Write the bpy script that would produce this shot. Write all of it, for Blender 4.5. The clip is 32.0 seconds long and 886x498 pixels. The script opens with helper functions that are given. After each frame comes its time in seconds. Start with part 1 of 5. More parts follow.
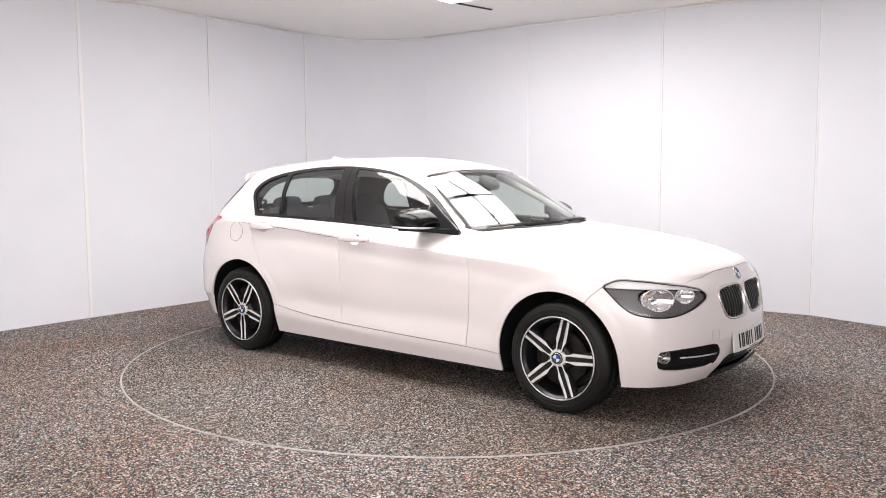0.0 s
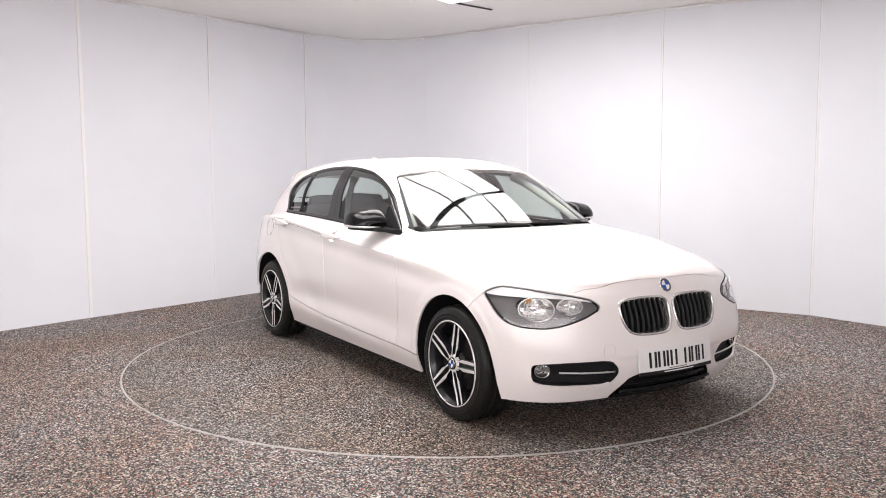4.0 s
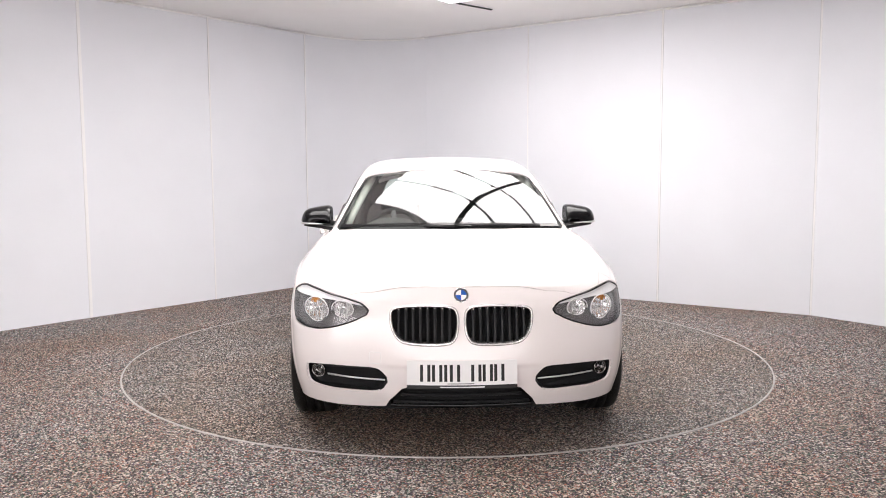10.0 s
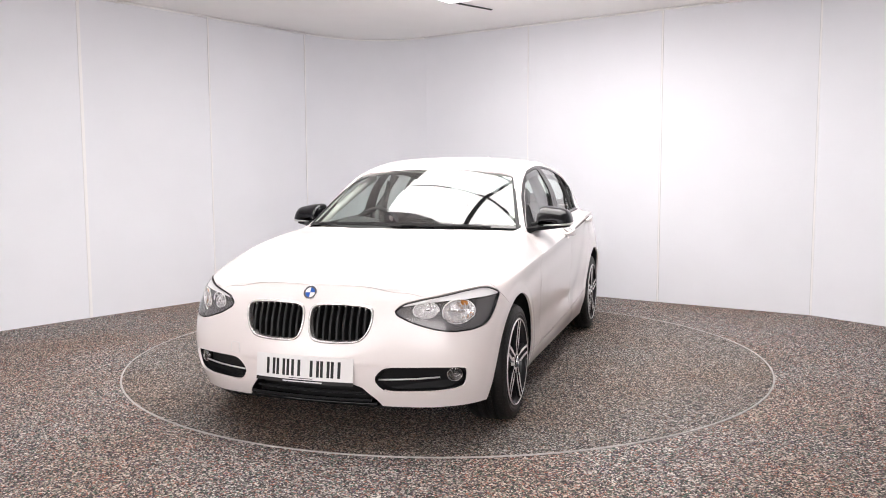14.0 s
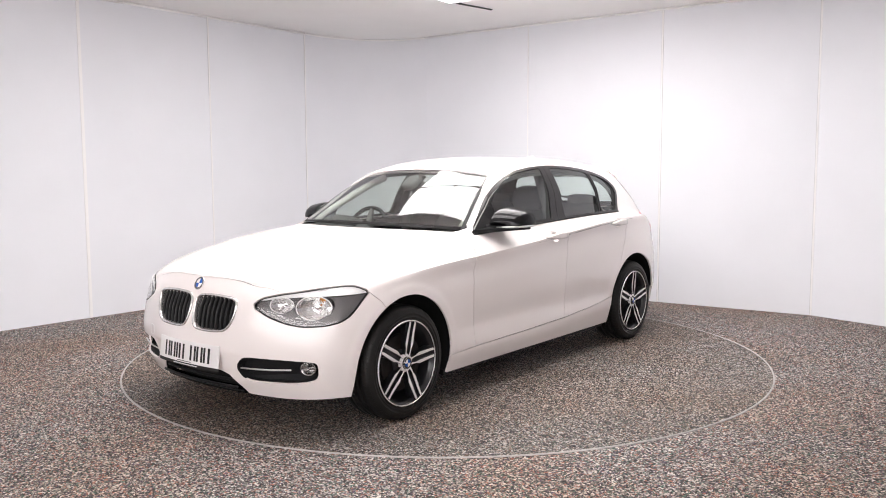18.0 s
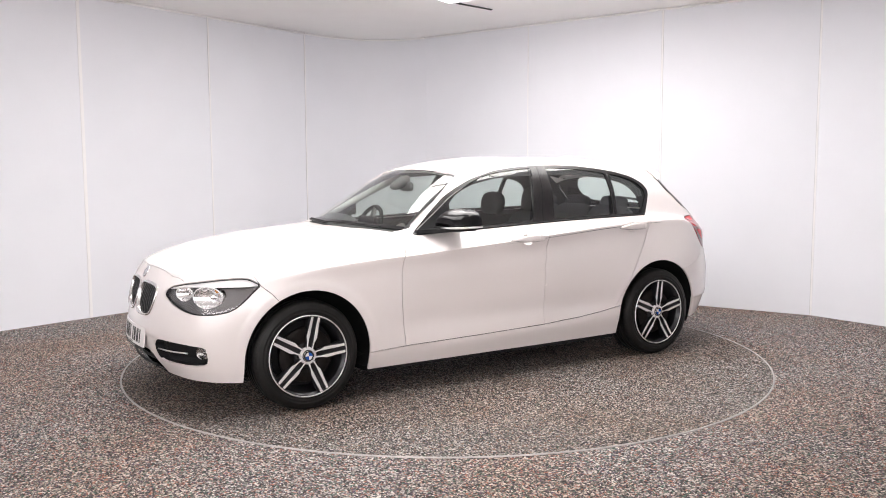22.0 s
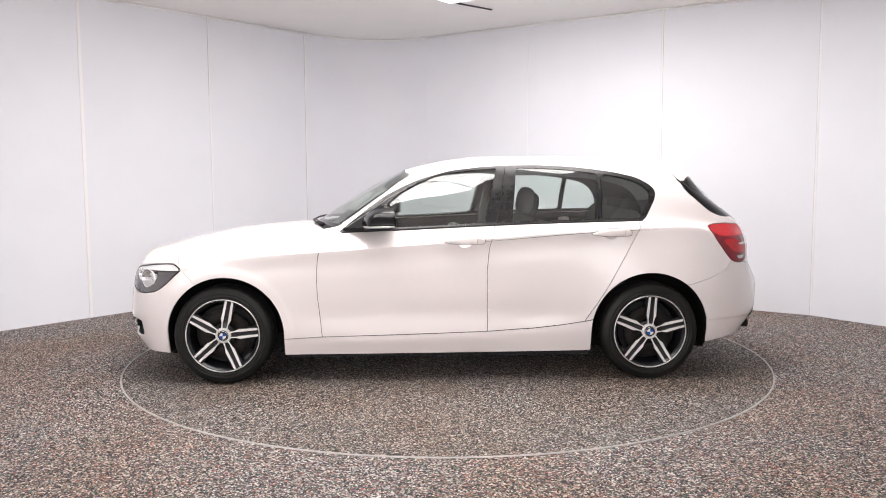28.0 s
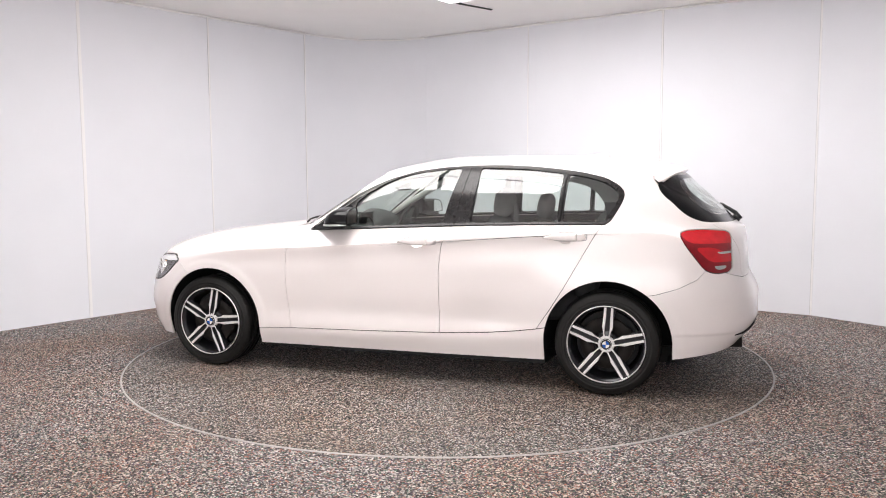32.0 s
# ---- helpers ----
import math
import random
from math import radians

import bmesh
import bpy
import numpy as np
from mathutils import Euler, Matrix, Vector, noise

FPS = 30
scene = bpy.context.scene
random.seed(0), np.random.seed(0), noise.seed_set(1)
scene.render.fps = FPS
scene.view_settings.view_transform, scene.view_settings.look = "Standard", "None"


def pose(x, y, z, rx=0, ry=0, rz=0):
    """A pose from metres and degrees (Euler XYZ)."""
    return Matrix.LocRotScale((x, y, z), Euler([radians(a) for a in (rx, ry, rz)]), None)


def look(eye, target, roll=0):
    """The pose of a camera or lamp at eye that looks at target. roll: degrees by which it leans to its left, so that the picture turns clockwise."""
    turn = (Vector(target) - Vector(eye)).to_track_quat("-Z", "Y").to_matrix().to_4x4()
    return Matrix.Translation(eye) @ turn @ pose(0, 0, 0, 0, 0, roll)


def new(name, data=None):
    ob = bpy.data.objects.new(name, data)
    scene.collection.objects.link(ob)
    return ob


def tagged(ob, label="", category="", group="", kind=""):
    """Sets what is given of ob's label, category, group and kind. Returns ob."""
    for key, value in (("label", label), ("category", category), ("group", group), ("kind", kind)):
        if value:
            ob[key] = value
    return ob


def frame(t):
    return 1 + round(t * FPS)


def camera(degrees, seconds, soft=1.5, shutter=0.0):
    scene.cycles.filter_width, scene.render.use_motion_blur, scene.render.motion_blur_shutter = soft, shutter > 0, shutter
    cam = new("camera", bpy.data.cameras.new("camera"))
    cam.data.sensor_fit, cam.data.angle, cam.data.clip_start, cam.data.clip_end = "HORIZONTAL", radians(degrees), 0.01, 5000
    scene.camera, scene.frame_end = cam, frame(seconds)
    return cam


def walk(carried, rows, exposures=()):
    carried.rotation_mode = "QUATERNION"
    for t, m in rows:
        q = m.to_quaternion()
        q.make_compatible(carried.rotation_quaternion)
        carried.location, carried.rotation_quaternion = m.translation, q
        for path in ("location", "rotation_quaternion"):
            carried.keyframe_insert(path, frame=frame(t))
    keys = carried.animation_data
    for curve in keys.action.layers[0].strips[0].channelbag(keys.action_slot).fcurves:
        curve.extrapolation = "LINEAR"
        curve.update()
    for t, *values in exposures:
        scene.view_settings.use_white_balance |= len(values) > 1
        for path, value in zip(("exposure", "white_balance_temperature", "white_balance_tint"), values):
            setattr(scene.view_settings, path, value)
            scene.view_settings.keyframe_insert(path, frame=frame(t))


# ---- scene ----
cam = camera(56.83, 32.0, 1.0)
EYE = Vector((0, -5.956, 1.3344))
VIEW = look(EYE, EYE + Vector((-0.00431, 0.99548, -0.09487)), -0.246)
walk(cam, [(0, VIEW), (32, VIEW)], [(0, 0.86, 6590, 12), (32, 0.86, 6590, 12)])

# ---- light ----
world = bpy.data.worlds.new("world")
scene.world = world
world.use_nodes = True
world.node_tree.nodes["Background"].inputs[0].default_value = (0.9, 0.92, 1, 1)
world.node_tree.nodes["Background"].inputs[1].default_value = 0.05

# ---- materials ----


def material(name, colour, rough=0.5, metal=0.0, coat=0.0, noise_scale=0.0, vary=0.0, bump=0.0, bump_scale=200.0,
             transmission=0.0, emit=0.0, specular=0.5, ior=1.45, coarse=3.0, rough_vary=0.0):
    m = bpy.data.materials.new(name)
    m.use_nodes = True
    nt = m.node_tree
    b = nt.nodes["Principled BSDF"]
    b.inputs["Base Color"].default_value = (*colour, 1)
    b.inputs["Roughness"].default_value = rough
    b.inputs["Metallic"].default_value = metal
    b.inputs["Coat Weight"].default_value = coat
    b.inputs["Coat Roughness"].default_value = 0.03
    b.inputs["Transmission Weight"].default_value = transmission
    b.inputs["Specular IOR Level"].default_value = specular
    b.inputs["IOR"].default_value = ior
    if emit:
        b.inputs["Emission Color"].default_value = (*colour, 1)
        b.inputs["Emission Strength"].default_value = emit
    co = nt.nodes.new("ShaderNodeTexCoord")
    if vary:
        n = nt.nodes.new("ShaderNodeTexNoise")
        n.inputs["Scale"].default_value = noise_scale
        n.inputs["Detail"].default_value = 6
        n2 = nt.nodes.new("ShaderNodeTexNoise")
        n2.inputs["Scale"].default_value = coarse
        n2.inputs["Detail"].default_value = 3
        nt.links.new(co.outputs["Object"], n.inputs["Vector"])
        nt.links.new(co.outputs["Object"], n2.inputs["Vector"])
        add = nt.nodes.new("ShaderNodeMath")
        add.operation = "ADD"
        nt.links.new(n.outputs["Fac"], add.inputs[0])
        nt.links.new(n2.outputs["Fac"], add.inputs[1])
        mr = nt.nodes.new("ShaderNodeMapRange")
        mr.inputs["From Min"].default_value, mr.inputs["From Max"].default_value = 0.6, 1.4
        mr.inputs["To Min"].default_value, mr.inputs["To Max"].default_value = 1 - vary, 1 + vary
        nt.links.new(add.outputs[0], mr.inputs["Value"])
        mul = nt.nodes.new("ShaderNodeVectorMath")
        mul.operation = "SCALE"
        mul.inputs[0].default_value = colour
        nt.links.new(mr.outputs["Result"], mul.inputs["Scale"])
        nt.links.new(mul.outputs["Vector"], b.inputs["Base Color"])
        if rough_vary:
            mr2 = nt.nodes.new("ShaderNodeMapRange")
            mr2.inputs["From Min"].default_value, mr2.inputs["From Max"].default_value = 0.6, 1.4
            mr2.inputs["To Min"].default_value, mr2.inputs["To Max"].default_value = rough - rough_vary, rough + rough_vary
            nt.links.new(add.outputs[0], mr2.inputs["Value"])
            nt.links.new(mr2.outputs["Result"], b.inputs["Roughness"])
    if bump:
        n3 = nt.nodes.new("ShaderNodeTexNoise")
        n3.inputs["Scale"].default_value = bump_scale
        n3.inputs["Detail"].default_value = 3
        nt.links.new(co.outputs["Object"], n3.inputs["Vector"])
        bp = nt.nodes.new("ShaderNodeBump")
        bp.inputs["Strength"].default_value = bump
        bp.inputs["Distance"].default_value = 0.002
        nt.links.new(n3.outputs["Fac"], bp.inputs["Height"])
        nt.links.new(bp.outputs["Normal"], b.inputs["Normal"])
    return m


def grain_material(name, colours, warm, size, gain=1.0):
    """Bonded stone grains: cells in several stone colours, finer chips among them, low relief and broad brown staining."""
    m = bpy.data.materials.new(name)
    m.use_nodes = True
    nt = m.node_tree
    b = nt.nodes["Principled BSDF"]
    b.inputs["Roughness"].default_value = 0.7
    b.inputs["Specular IOR Level"].default_value = 0.3
    co = nt.nodes.new("ShaderNodeTexCoord")

    def cells(scale, order):
        vo = nt.nodes.new("ShaderNodeTexVoronoi")
        vo.inputs["Scale"].default_value = scale
        nt.links.new(co.outputs["Object"], vo.inputs["Vector"])
        sep = nt.nodes.new("ShaderNodeSeparateColor")
        nt.links.new(vo.outputs["Color"], sep.inputs["Color"])
        ramp = nt.nodes.new("ShaderNodeValToRGB")
        ramp.color_ramp.interpolation = "CONSTANT"
        el = ramp.color_ramp.elements
        n = len(colours)
        el[0].position, el[0].color = 0.0, (*[c * gain for c in colours[order[0]]], 1)
        el[1].position, el[1].color = 1 / n, (*[c * gain for c in colours[order[1]]], 1)
        for k in range(2, n):
            e = el.new(k / n)
            e.color = (*[c * gain for c in colours[order[k]]], 1)
        nt.links.new(sep.outputs[0], ramp.inputs["Fac"])
        return vo, sep, ramp

    n_col = len(colours)
    vo, sep, coarse = cells(size, list(range(n_col)))
    vo2, sep2, fine = cells(size * 2.1, list(range(n_col))[::-1])
    pick = nt.nodes.new("ShaderNodeMath")
    pick.operation = "GREATER_THAN"
    pick.inputs[1].default_value = 0.74
    nt.links.new(sep.outputs[1], pick.inputs[0])
    grain = nt.nodes.new("ShaderNodeMix")
    grain.data_type = "RGBA"
    nt.links.new(pick.outputs[0], grain.inputs[0])
    nt.links.new(coarse.outputs["Color"], grain.inputs[6])
    nt.links.new(fine.outputs["Color"], grain.inputs[7])
    n = nt.nodes.new("ShaderNodeTexNoise")
    n.inputs["Scale"].default_value = 0.8
    n.inputs["Detail"].default_value = 6
    nt.links.new(co.outputs["Object"], n.inputs["Vector"])
    mr2 = nt.nodes.new("ShaderNodeMapRange")
    mr2.inputs["From Min"].default_value, mr2.inputs["From Max"].default_value = 0.42, 0.66
    mr2.inputs["To Max"].default_value = 0.75
    nt.links.new(n.outputs["Fac"], mr2.inputs["Value"])
    mix = nt.nodes.new("ShaderNodeMix")
    mix.data_type, mix.blend_type = "RGBA", "MULTIPLY"
    nt.links.new(mr2.outputs["Result"], mix.inputs[0])
    nt.links.new(grain.outputs[2], mix.inputs[6])
    mix.inputs[7].default_value = (*warm, 1)
    nt.links.new(mix.outputs[2], b.inputs["Base Color"])
    bp = nt.nodes.new("ShaderNodeBump")
    bp.inputs["Strength"].default_value = 0.7
    bp.inputs["Distance"].default_value = 0.005
    bp.invert = True
    nt.links.new(vo.outputs["Distance"], bp.inputs["Height"])
    nt.links.new(bp.outputs["Normal"], b.inputs["Normal"])
    return m


STONES = [(0.012, 0.011, 0.011), (0.29, 0.265, 0.245), (0.022, 0.02, 0.02), (0.84, 0.79, 0.75), (0.085, 0.072, 0.068), (0.34, 0.19, 0.13), (0.015, 0.014, 0.014), (0.53, 0.49, 0.475),
          (0.10, 0.145, 0.10), (0.015, 0.015, 0.018), (0.64, 0.56, 0.50), (0.085, 0.06, 0.09), (0.12, 0.105, 0.095)]
MAT_WALL = material("white wall panel", (0.77, 0.778, 0.822), 0.65, noise_scale=2.0, vary=0.025, coarse=0.5, bump=0.05, bump_scale=6, rough_vary=0.08, specular=0.12)
MAT_TRIM = material("white cover strip", (0.84, 0.83, 0.84), 0.35)
MAT_GAP = material("grey joint sealant", (0.42, 0.42, 0.43), 0.7)
MAT_CEIL = material("white ceiling board", (0.94, 0.93, 0.925), 0.6, noise_scale=3.0, vary=0.02, coarse=0.4, specular=0.12)
CHIPS = STONES[:5] + [(0.42, 0.17, 0.12)] + STONES[6:8] + [(0.09, 0.17, 0.13)] + STONES[9:11] + [(0.10, 0.065, 0.12)] + STONES[12:]
MAT_FLOOR = grain_material("bonded stone floor", CHIPS, (0.97, 0.77, 0.62), 128.0, 0.755)
MAT_DISC = grain_material("bonded stone turntable", STONES, (0.96, 0.78, 0.64), 140.0, 0.655)
MAT_RIM = material("brushed aluminium edge", (0.42, 0.40, 0.39), 0.45, 0.4, noise_scale=25, vary=0.3)
MAT_LIGHT = material("luminous ceiling film", (1.0, 0.985, 0.97), 0.4, emit=4.5)
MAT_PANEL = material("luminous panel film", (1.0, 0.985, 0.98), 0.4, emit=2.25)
MAT_BAR = material("dark grid bar", (0.03, 0.03, 0.03), 0.5)
MAT_PAINT = material("white car paint", (0.845, 0.785, 0.776), 0.34, coat=1.0, noise_scale=900, vary=0.02, coarse=2.0)
MAT_PAINT.node_tree.nodes["Principled BSDF"].inputs["Coat Roughness"].default_value = 0.11
MAT_GLOSS = material("gloss black trim", (0.006, 0.006, 0.007), 0.14, specular=0.35, noise_scale=60, vary=0.15)
MAT_FRIT = material("black ceramic border under glass", (0.008, 0.008, 0.009), 0.04, specular=0.6, noise_scale=60, vary=0.1)
MAT_SURROUND = material("gloss black window surround", (0.014, 0.013, 0.014), 0.27, specular=0.55, noise_scale=60, vary=0.15)
MAT_SATIN = material("satin black trim", (0.014, 0.014, 0.015), 0.42, specular=0.18, noise_scale=60, vary=0.15)
# this grey also paints the handles' edge shade and the pillars' glint
MAT_GREY_LINE = material("grey window channel, handle shade and pillar glint", (0.30, 0.29, 0.29), 0.35, noise_scale=60, vary=0.05)
MAT_BLACK = material("black textured plastic", (0.010, 0.010, 0.011), 0.55, specular=0.25, noise_scale=120, vary=0.2, bump=0.2, bump_scale=900)
MAT_RUBBER = material("tyre rubber", (0.011, 0.0105, 0.0102), 0.46, specular=0.3, noise_scale=30, vary=0.3, coarse=6, bump=0.15, bump_scale=500, rough_vary=0.1)


def tread(m, blocks=74):
    """Cross grooves round the tread: relief that repeats with the angle about the wheel's axle, outside the sidewall only."""
    nt = m.node_tree
    co, sep = nt.nodes.new("ShaderNodeTexCoord"), nt.nodes.new("ShaderNodeSeparateXYZ")
    nt.links.new(co.outputs["Object"], sep.inputs[0])

    def math_node(op, a, b):
        n = nt.nodes.new("ShaderNodeMath")
        n.operation = op
        for k, x in enumerate((a, b)):
            if isinstance(x, (int, float)):
                n.inputs[k].default_value = x
            else:
                nt.links.new(x, n.inputs[k])
        return n.outputs[0]
    angle = math_node("MULTIPLY", math_node("ARCTAN2", sep.outputs[2], sep.outputs[0]), blocks / 6.28318)
    slant = math_node("ADD", angle, math_node("MULTIPLY", sep.outputs[1], 14.0))
    wave = math_node("PINGPONG", slant, 0.5)
    groove = math_node("GREATER_THAN", wave, 0.09)
    radius = math_node("SQRT", math_node("ADD", math_node("MULTIPLY", sep.outputs[0], sep.outputs[0]), math_node("MULTIPLY", sep.outputs[2], sep.outputs[2])), 0)
    height = math_node("MULTIPLY", groove, math_node("GREATER_THAN", radius, 0.297))
    bp = nt.nodes.new("ShaderNodeBump")
    bp.inputs["Strength"].default_value, bp.inputs["Distance"].default_value = 0.8, 0.004
    nt.links.new(height, bp.inputs["Height"])
    b = nt.nodes["Principled BSDF"]
    if b.inputs["Normal"].links:
        nt.links.new(b.inputs["Normal"].links[0].from_socket, bp.inputs["Normal"])
    nt.links.new(bp.outputs["Normal"], b.inputs["Normal"])


tread(MAT_RUBBER)
MAT_ALLOY = material("machined alloy", (0.80, 0.78, 0.78), 0.38, 0.35, noise_scale=80, vary=0.04)
MAT_ALLOY_DARK = material("anthracite painted alloy", (0.016, 0.016, 0.019), 0.32, 0.2, coat=0.3, noise_scale=60, vary=0.15)
MAT_STEEL = material("brake steel", (0.016, 0.013, 0.012), 0.6, 0.0, specular=0.2, noise_scale=50, vary=0.25)
MAT_CHROME = material("chrome", (0.82, 0.81, 0.81), 0.1, 1.0, noise_scale=60, vary=0.03)
MAT_SILVER = material("satin silver", (0.7, 0.69, 0.69), 0.3, 0.6, noise_scale=60, vary=0.05)
MAT_SEAT = material("dark grey seat cloth", (0.045, 0.045, 0.047), 0.9, noise_scale=300, vary=0.3, bump=0.4, bump_scale=700)
MAT_CABIN = material("charcoal cabin plastic", (0.075, 0.075, 0.077), 0.6, noise_scale=100, vary=0.15, bump=0.2, bump_scale=800)
MAT_LINING = material("dark door and pillar lining", (0.036, 0.036, 0.038), 0.75, specular=0.2, noise_scale=100, vary=0.15, bump=0.2, bump_scale=800)
MAT_DASH = material("soft black dashboard skin", (0.060, 0.061, 0.062), 0.85, specular=0.1, noise_scale=100, vary=0.2, bump=0.3, bump_scale=900)
MAT_FOG = material("lamp reflector", (0.92, 0.91, 0.91), 0.16, 0.85, noise_scale=60, vary=0.15, bump=0.5, bump_scale=45)
MAT_FOGLAMP = material("fog lamp reflector", (0.36, 0.35, 0.345), 0.2, 1.0, noise_scale=60, vary=0.2)
MAT_LINER = material("pale grey headliner", (0.48, 0.47, 0.45), 0.9, noise_scale=200, vary=0.06)
MAT_PLATE = material("white plate plastic", (0.80, 0.78, 0.78), 0.35, noise_scale=20, vary=0.03)
MAT_INK = material("black ink", (0.01, 0.01, 0.01), 0.5)
MAT_BLUE = material("blue enamel", (0.02, 0.10, 0.42), 0.15, coat=0.8)
MAT_WHITE = material("white enamel", (0.8, 0.8, 0.8), 0.15, coat=0.8)
MAT_RED = material("red lamp plastic", (0.55, 0.012, 0.02), 0.16, coat=0.25, noise_scale=25, vary=0.2, coarse=14)
MAT_RED_DARK = material("dark red lamp plastic", (0.22, 0.008, 0.014), 0.16, coat=0.25, noise_scale=30, vary=0.2)
MAT_CLEARLAMP = material("clear ribbed lamp plastic", (0.48, 0.45, 0.45), 0.2, 0.2, coat=0.6, noise_scale=60, vary=0.2)
MAT_AMBER = material("amber bulb cover", (0.75, 0.30, 0.06), 0.2, coat=0.6, noise_scale=60, vary=0.1)


def glass_material(name, tint, rough=0.0, base=0.08):
    """Thin automotive glass: clear tinted film with a mirror coat that grows towards grazing angles."""
    m = bpy.data.materials.new(name)
    m.use_nodes = True
    nt = m.node_tree
    nt.nodes.remove(nt.nodes["Principled BSDF"])
    t = nt.nodes.new("ShaderNodeBsdfTransparent")
    t.inputs[0].default_value = (*tint, 1)
    g = nt.nodes.new("ShaderNodeBsdfGlossy")
    g.inputs["Roughness"].default_value = rough
    g.inputs["Color"].default_value = (1, 1, 1, 1)
    lw = nt.nodes.new("ShaderNodeLayerWeight")
    lw.inputs["Blend"].default_value = 0.5
    pw = nt.nodes.new("ShaderNodeMath")
    pw.operation = "POWER"
    pw.inputs[1].default_value = 5.0
    nt.links.new(lw.outputs["Facing"], pw.inputs[0])
    fr = nt.nodes.new("ShaderNodeMath")
    fr.operation = "MULTIPLY_ADD"
    fr.inputs[1].default_value, fr.inputs[2].default_value = 0.9, base
    nt.links.new(pw.outputs[0], fr.inputs[0])
    mix = nt.nodes.new("ShaderNodeMixShader")
    nt.links.new(fr.outputs[0], mix.inputs[0])
    nt.links.new(t.outputs[0], mix.inputs[1])
    nt.links.new(g.outputs[0], mix.inputs[2])
    nt.links.new(mix.outputs[0], nt.nodes["Material Output"].inputs[0])
    return m


MAT_GLASS = glass_material("tinted window glass", (0.84, 0.91, 0.88), base=0.11)
MAT_SCREEN = glass_material("windscreen glass", (0.80, 0.87, 0.83), base=0.115)
MAT_LENS = glass_material("clear lamp lens", (0.95, 0.95, 0.96), base=0.04)

# ---- helpers of this scene ----


def mesh_of(name, verts, faces, mat=None, smooth=False):
    me = bpy.data.meshes.new(name)
    me.from_pydata([tuple(v) for v in verts], [], [tuple(int(i) for i in f) for f in faces])
    if mat:
        me.materials.append(mat)
    if smooth:
        me.polygons.foreach_set("use_smooth", [True] * len(me.polygons))
    me.update()
    return me


def part(name, data, mat, parent, label="", smooth=None, m=None):
    """Links a bmesh or a mesh as one object under a thing or a part."""
    if isinstance(data, bmesh.types.BMesh):
        me = bpy.data.meshes.new(name)
        data.to_mesh(me)
        data.free()
        data = me
    if mat and not data.materials:
        data.materials.append(mat)
    if smooth is not None:
        data.polygons.foreach_set("use_smooth", [smooth] * len(data.polygons))
    ob = new(name, data)
    ob.parent = parent
    if m is not None:
        ob.matrix_basis = m
    if label:
        ob["label"] = label
    return ob


def box_bm(x0, x1, y0, y1, z0, z1, bevel=0.0, seg=2):
    bm = bmesh.new()
    bmesh.ops.create_cube(bm, size=1)
    for v in bm.verts:
        v.co = Vector(((x0 + x1) / 2 + v.co.x * (x1 - x0), (y0 + y1) / 2 + v.co.y * (y1 - y0), (z0 + z1) / 2 + v.co.z * (z1 - z0)))
    if bevel:
        bmesh.ops.bevel(bm, geom=bm.edges[:], offset=bevel, segments=seg, affect="EDGES", profile=0.5)
    return bm


def lathe(profile, n=64, axis="y"):
    """Turns (radius, offset) pairs round an axis."""
    verts, faces = [], []
    k = len(profile)
    for i in range(n):
        a = 2 * math.pi * i / n
        for r, o in profile:
            if axis == "y":
                verts.append((r * math.cos(a), o, r * math.sin(a)))
            elif axis == "x":
                verts.append((o, r * math.cos(a), r * math.sin(a)))
            else:
                verts.append((r * math.cos(a), r * math.sin(a), o))
    for i in range(n):
        for j in range(k - 1):
            a, b = i * k + j, ((i + 1) % n) * k + j
            faces.append((a, b, b + 1, a + 1))
    return verts, faces


def tube(points, radius, n=10, closed=False):
    """A round rod along points."""
    pts = [Vector(p) for p in points]
    verts, faces = [], []
    for i, p in enumerate(pts):
        a = pts[i - 1] if i or closed else p
        b = pts[(i + 1) % len(pts)] if i < len(pts) - 1 or closed else p
        d = (b - a).normalized()
        s = d.cross(Vector((0, 0, 1)) if abs(d.z) < 0.9 else Vector((0, 1, 0))).normalized()
        w = s.cross(d)
        r = radius[i] if isinstance(radius, (list, tuple)) else radius
        verts += [p + (s * math.cos(2 * math.pi * q / n) + w * math.sin(2 * math.pi * q / n)) * r for q in range(n)]
    m = len(pts)
    for i in range(m if closed else m - 1):
        for q in range(n):
            a, b = i * n, ((i + 1) % m) * n
            faces.append((a + q, a + (q + 1) % n, b + (q + 1) % n, b + q))
    if not closed:
        faces.append(tuple(range(n - 1, -1, -1)))
        faces.append(tuple((m - 1) * n + q for q in range(n)))
    return verts, faces


# ---- the room ----
CEIL = 2.92
CORNER = [(-1.62, 3.62), (-1.42, 3.84), (-1.15, 4.03), (-0.85, 4.12), (-0.55, 4.11), (-0.24, 3.96)]
LEFT_WALL = [(-6.6, -2.75), (-4.94, -0.62), (-3.28, 1.50), (-2.43, 2.58), (-1.62, 3.62)]
RIGHT_WALL = [(-0.24, 3.96), (0.95, 3.125), (2.14, 2.29), (3.34, 1.49)]
END_WALL = [(3.34, 1.49), (4.45, -0.08), (5.56, -1.65), (6.3, -2.75)]
BACK_WALL = [(6.3, -2.75), (6.3, -8.0), (-6.6, -8.0), (-6.6, -2.75)]


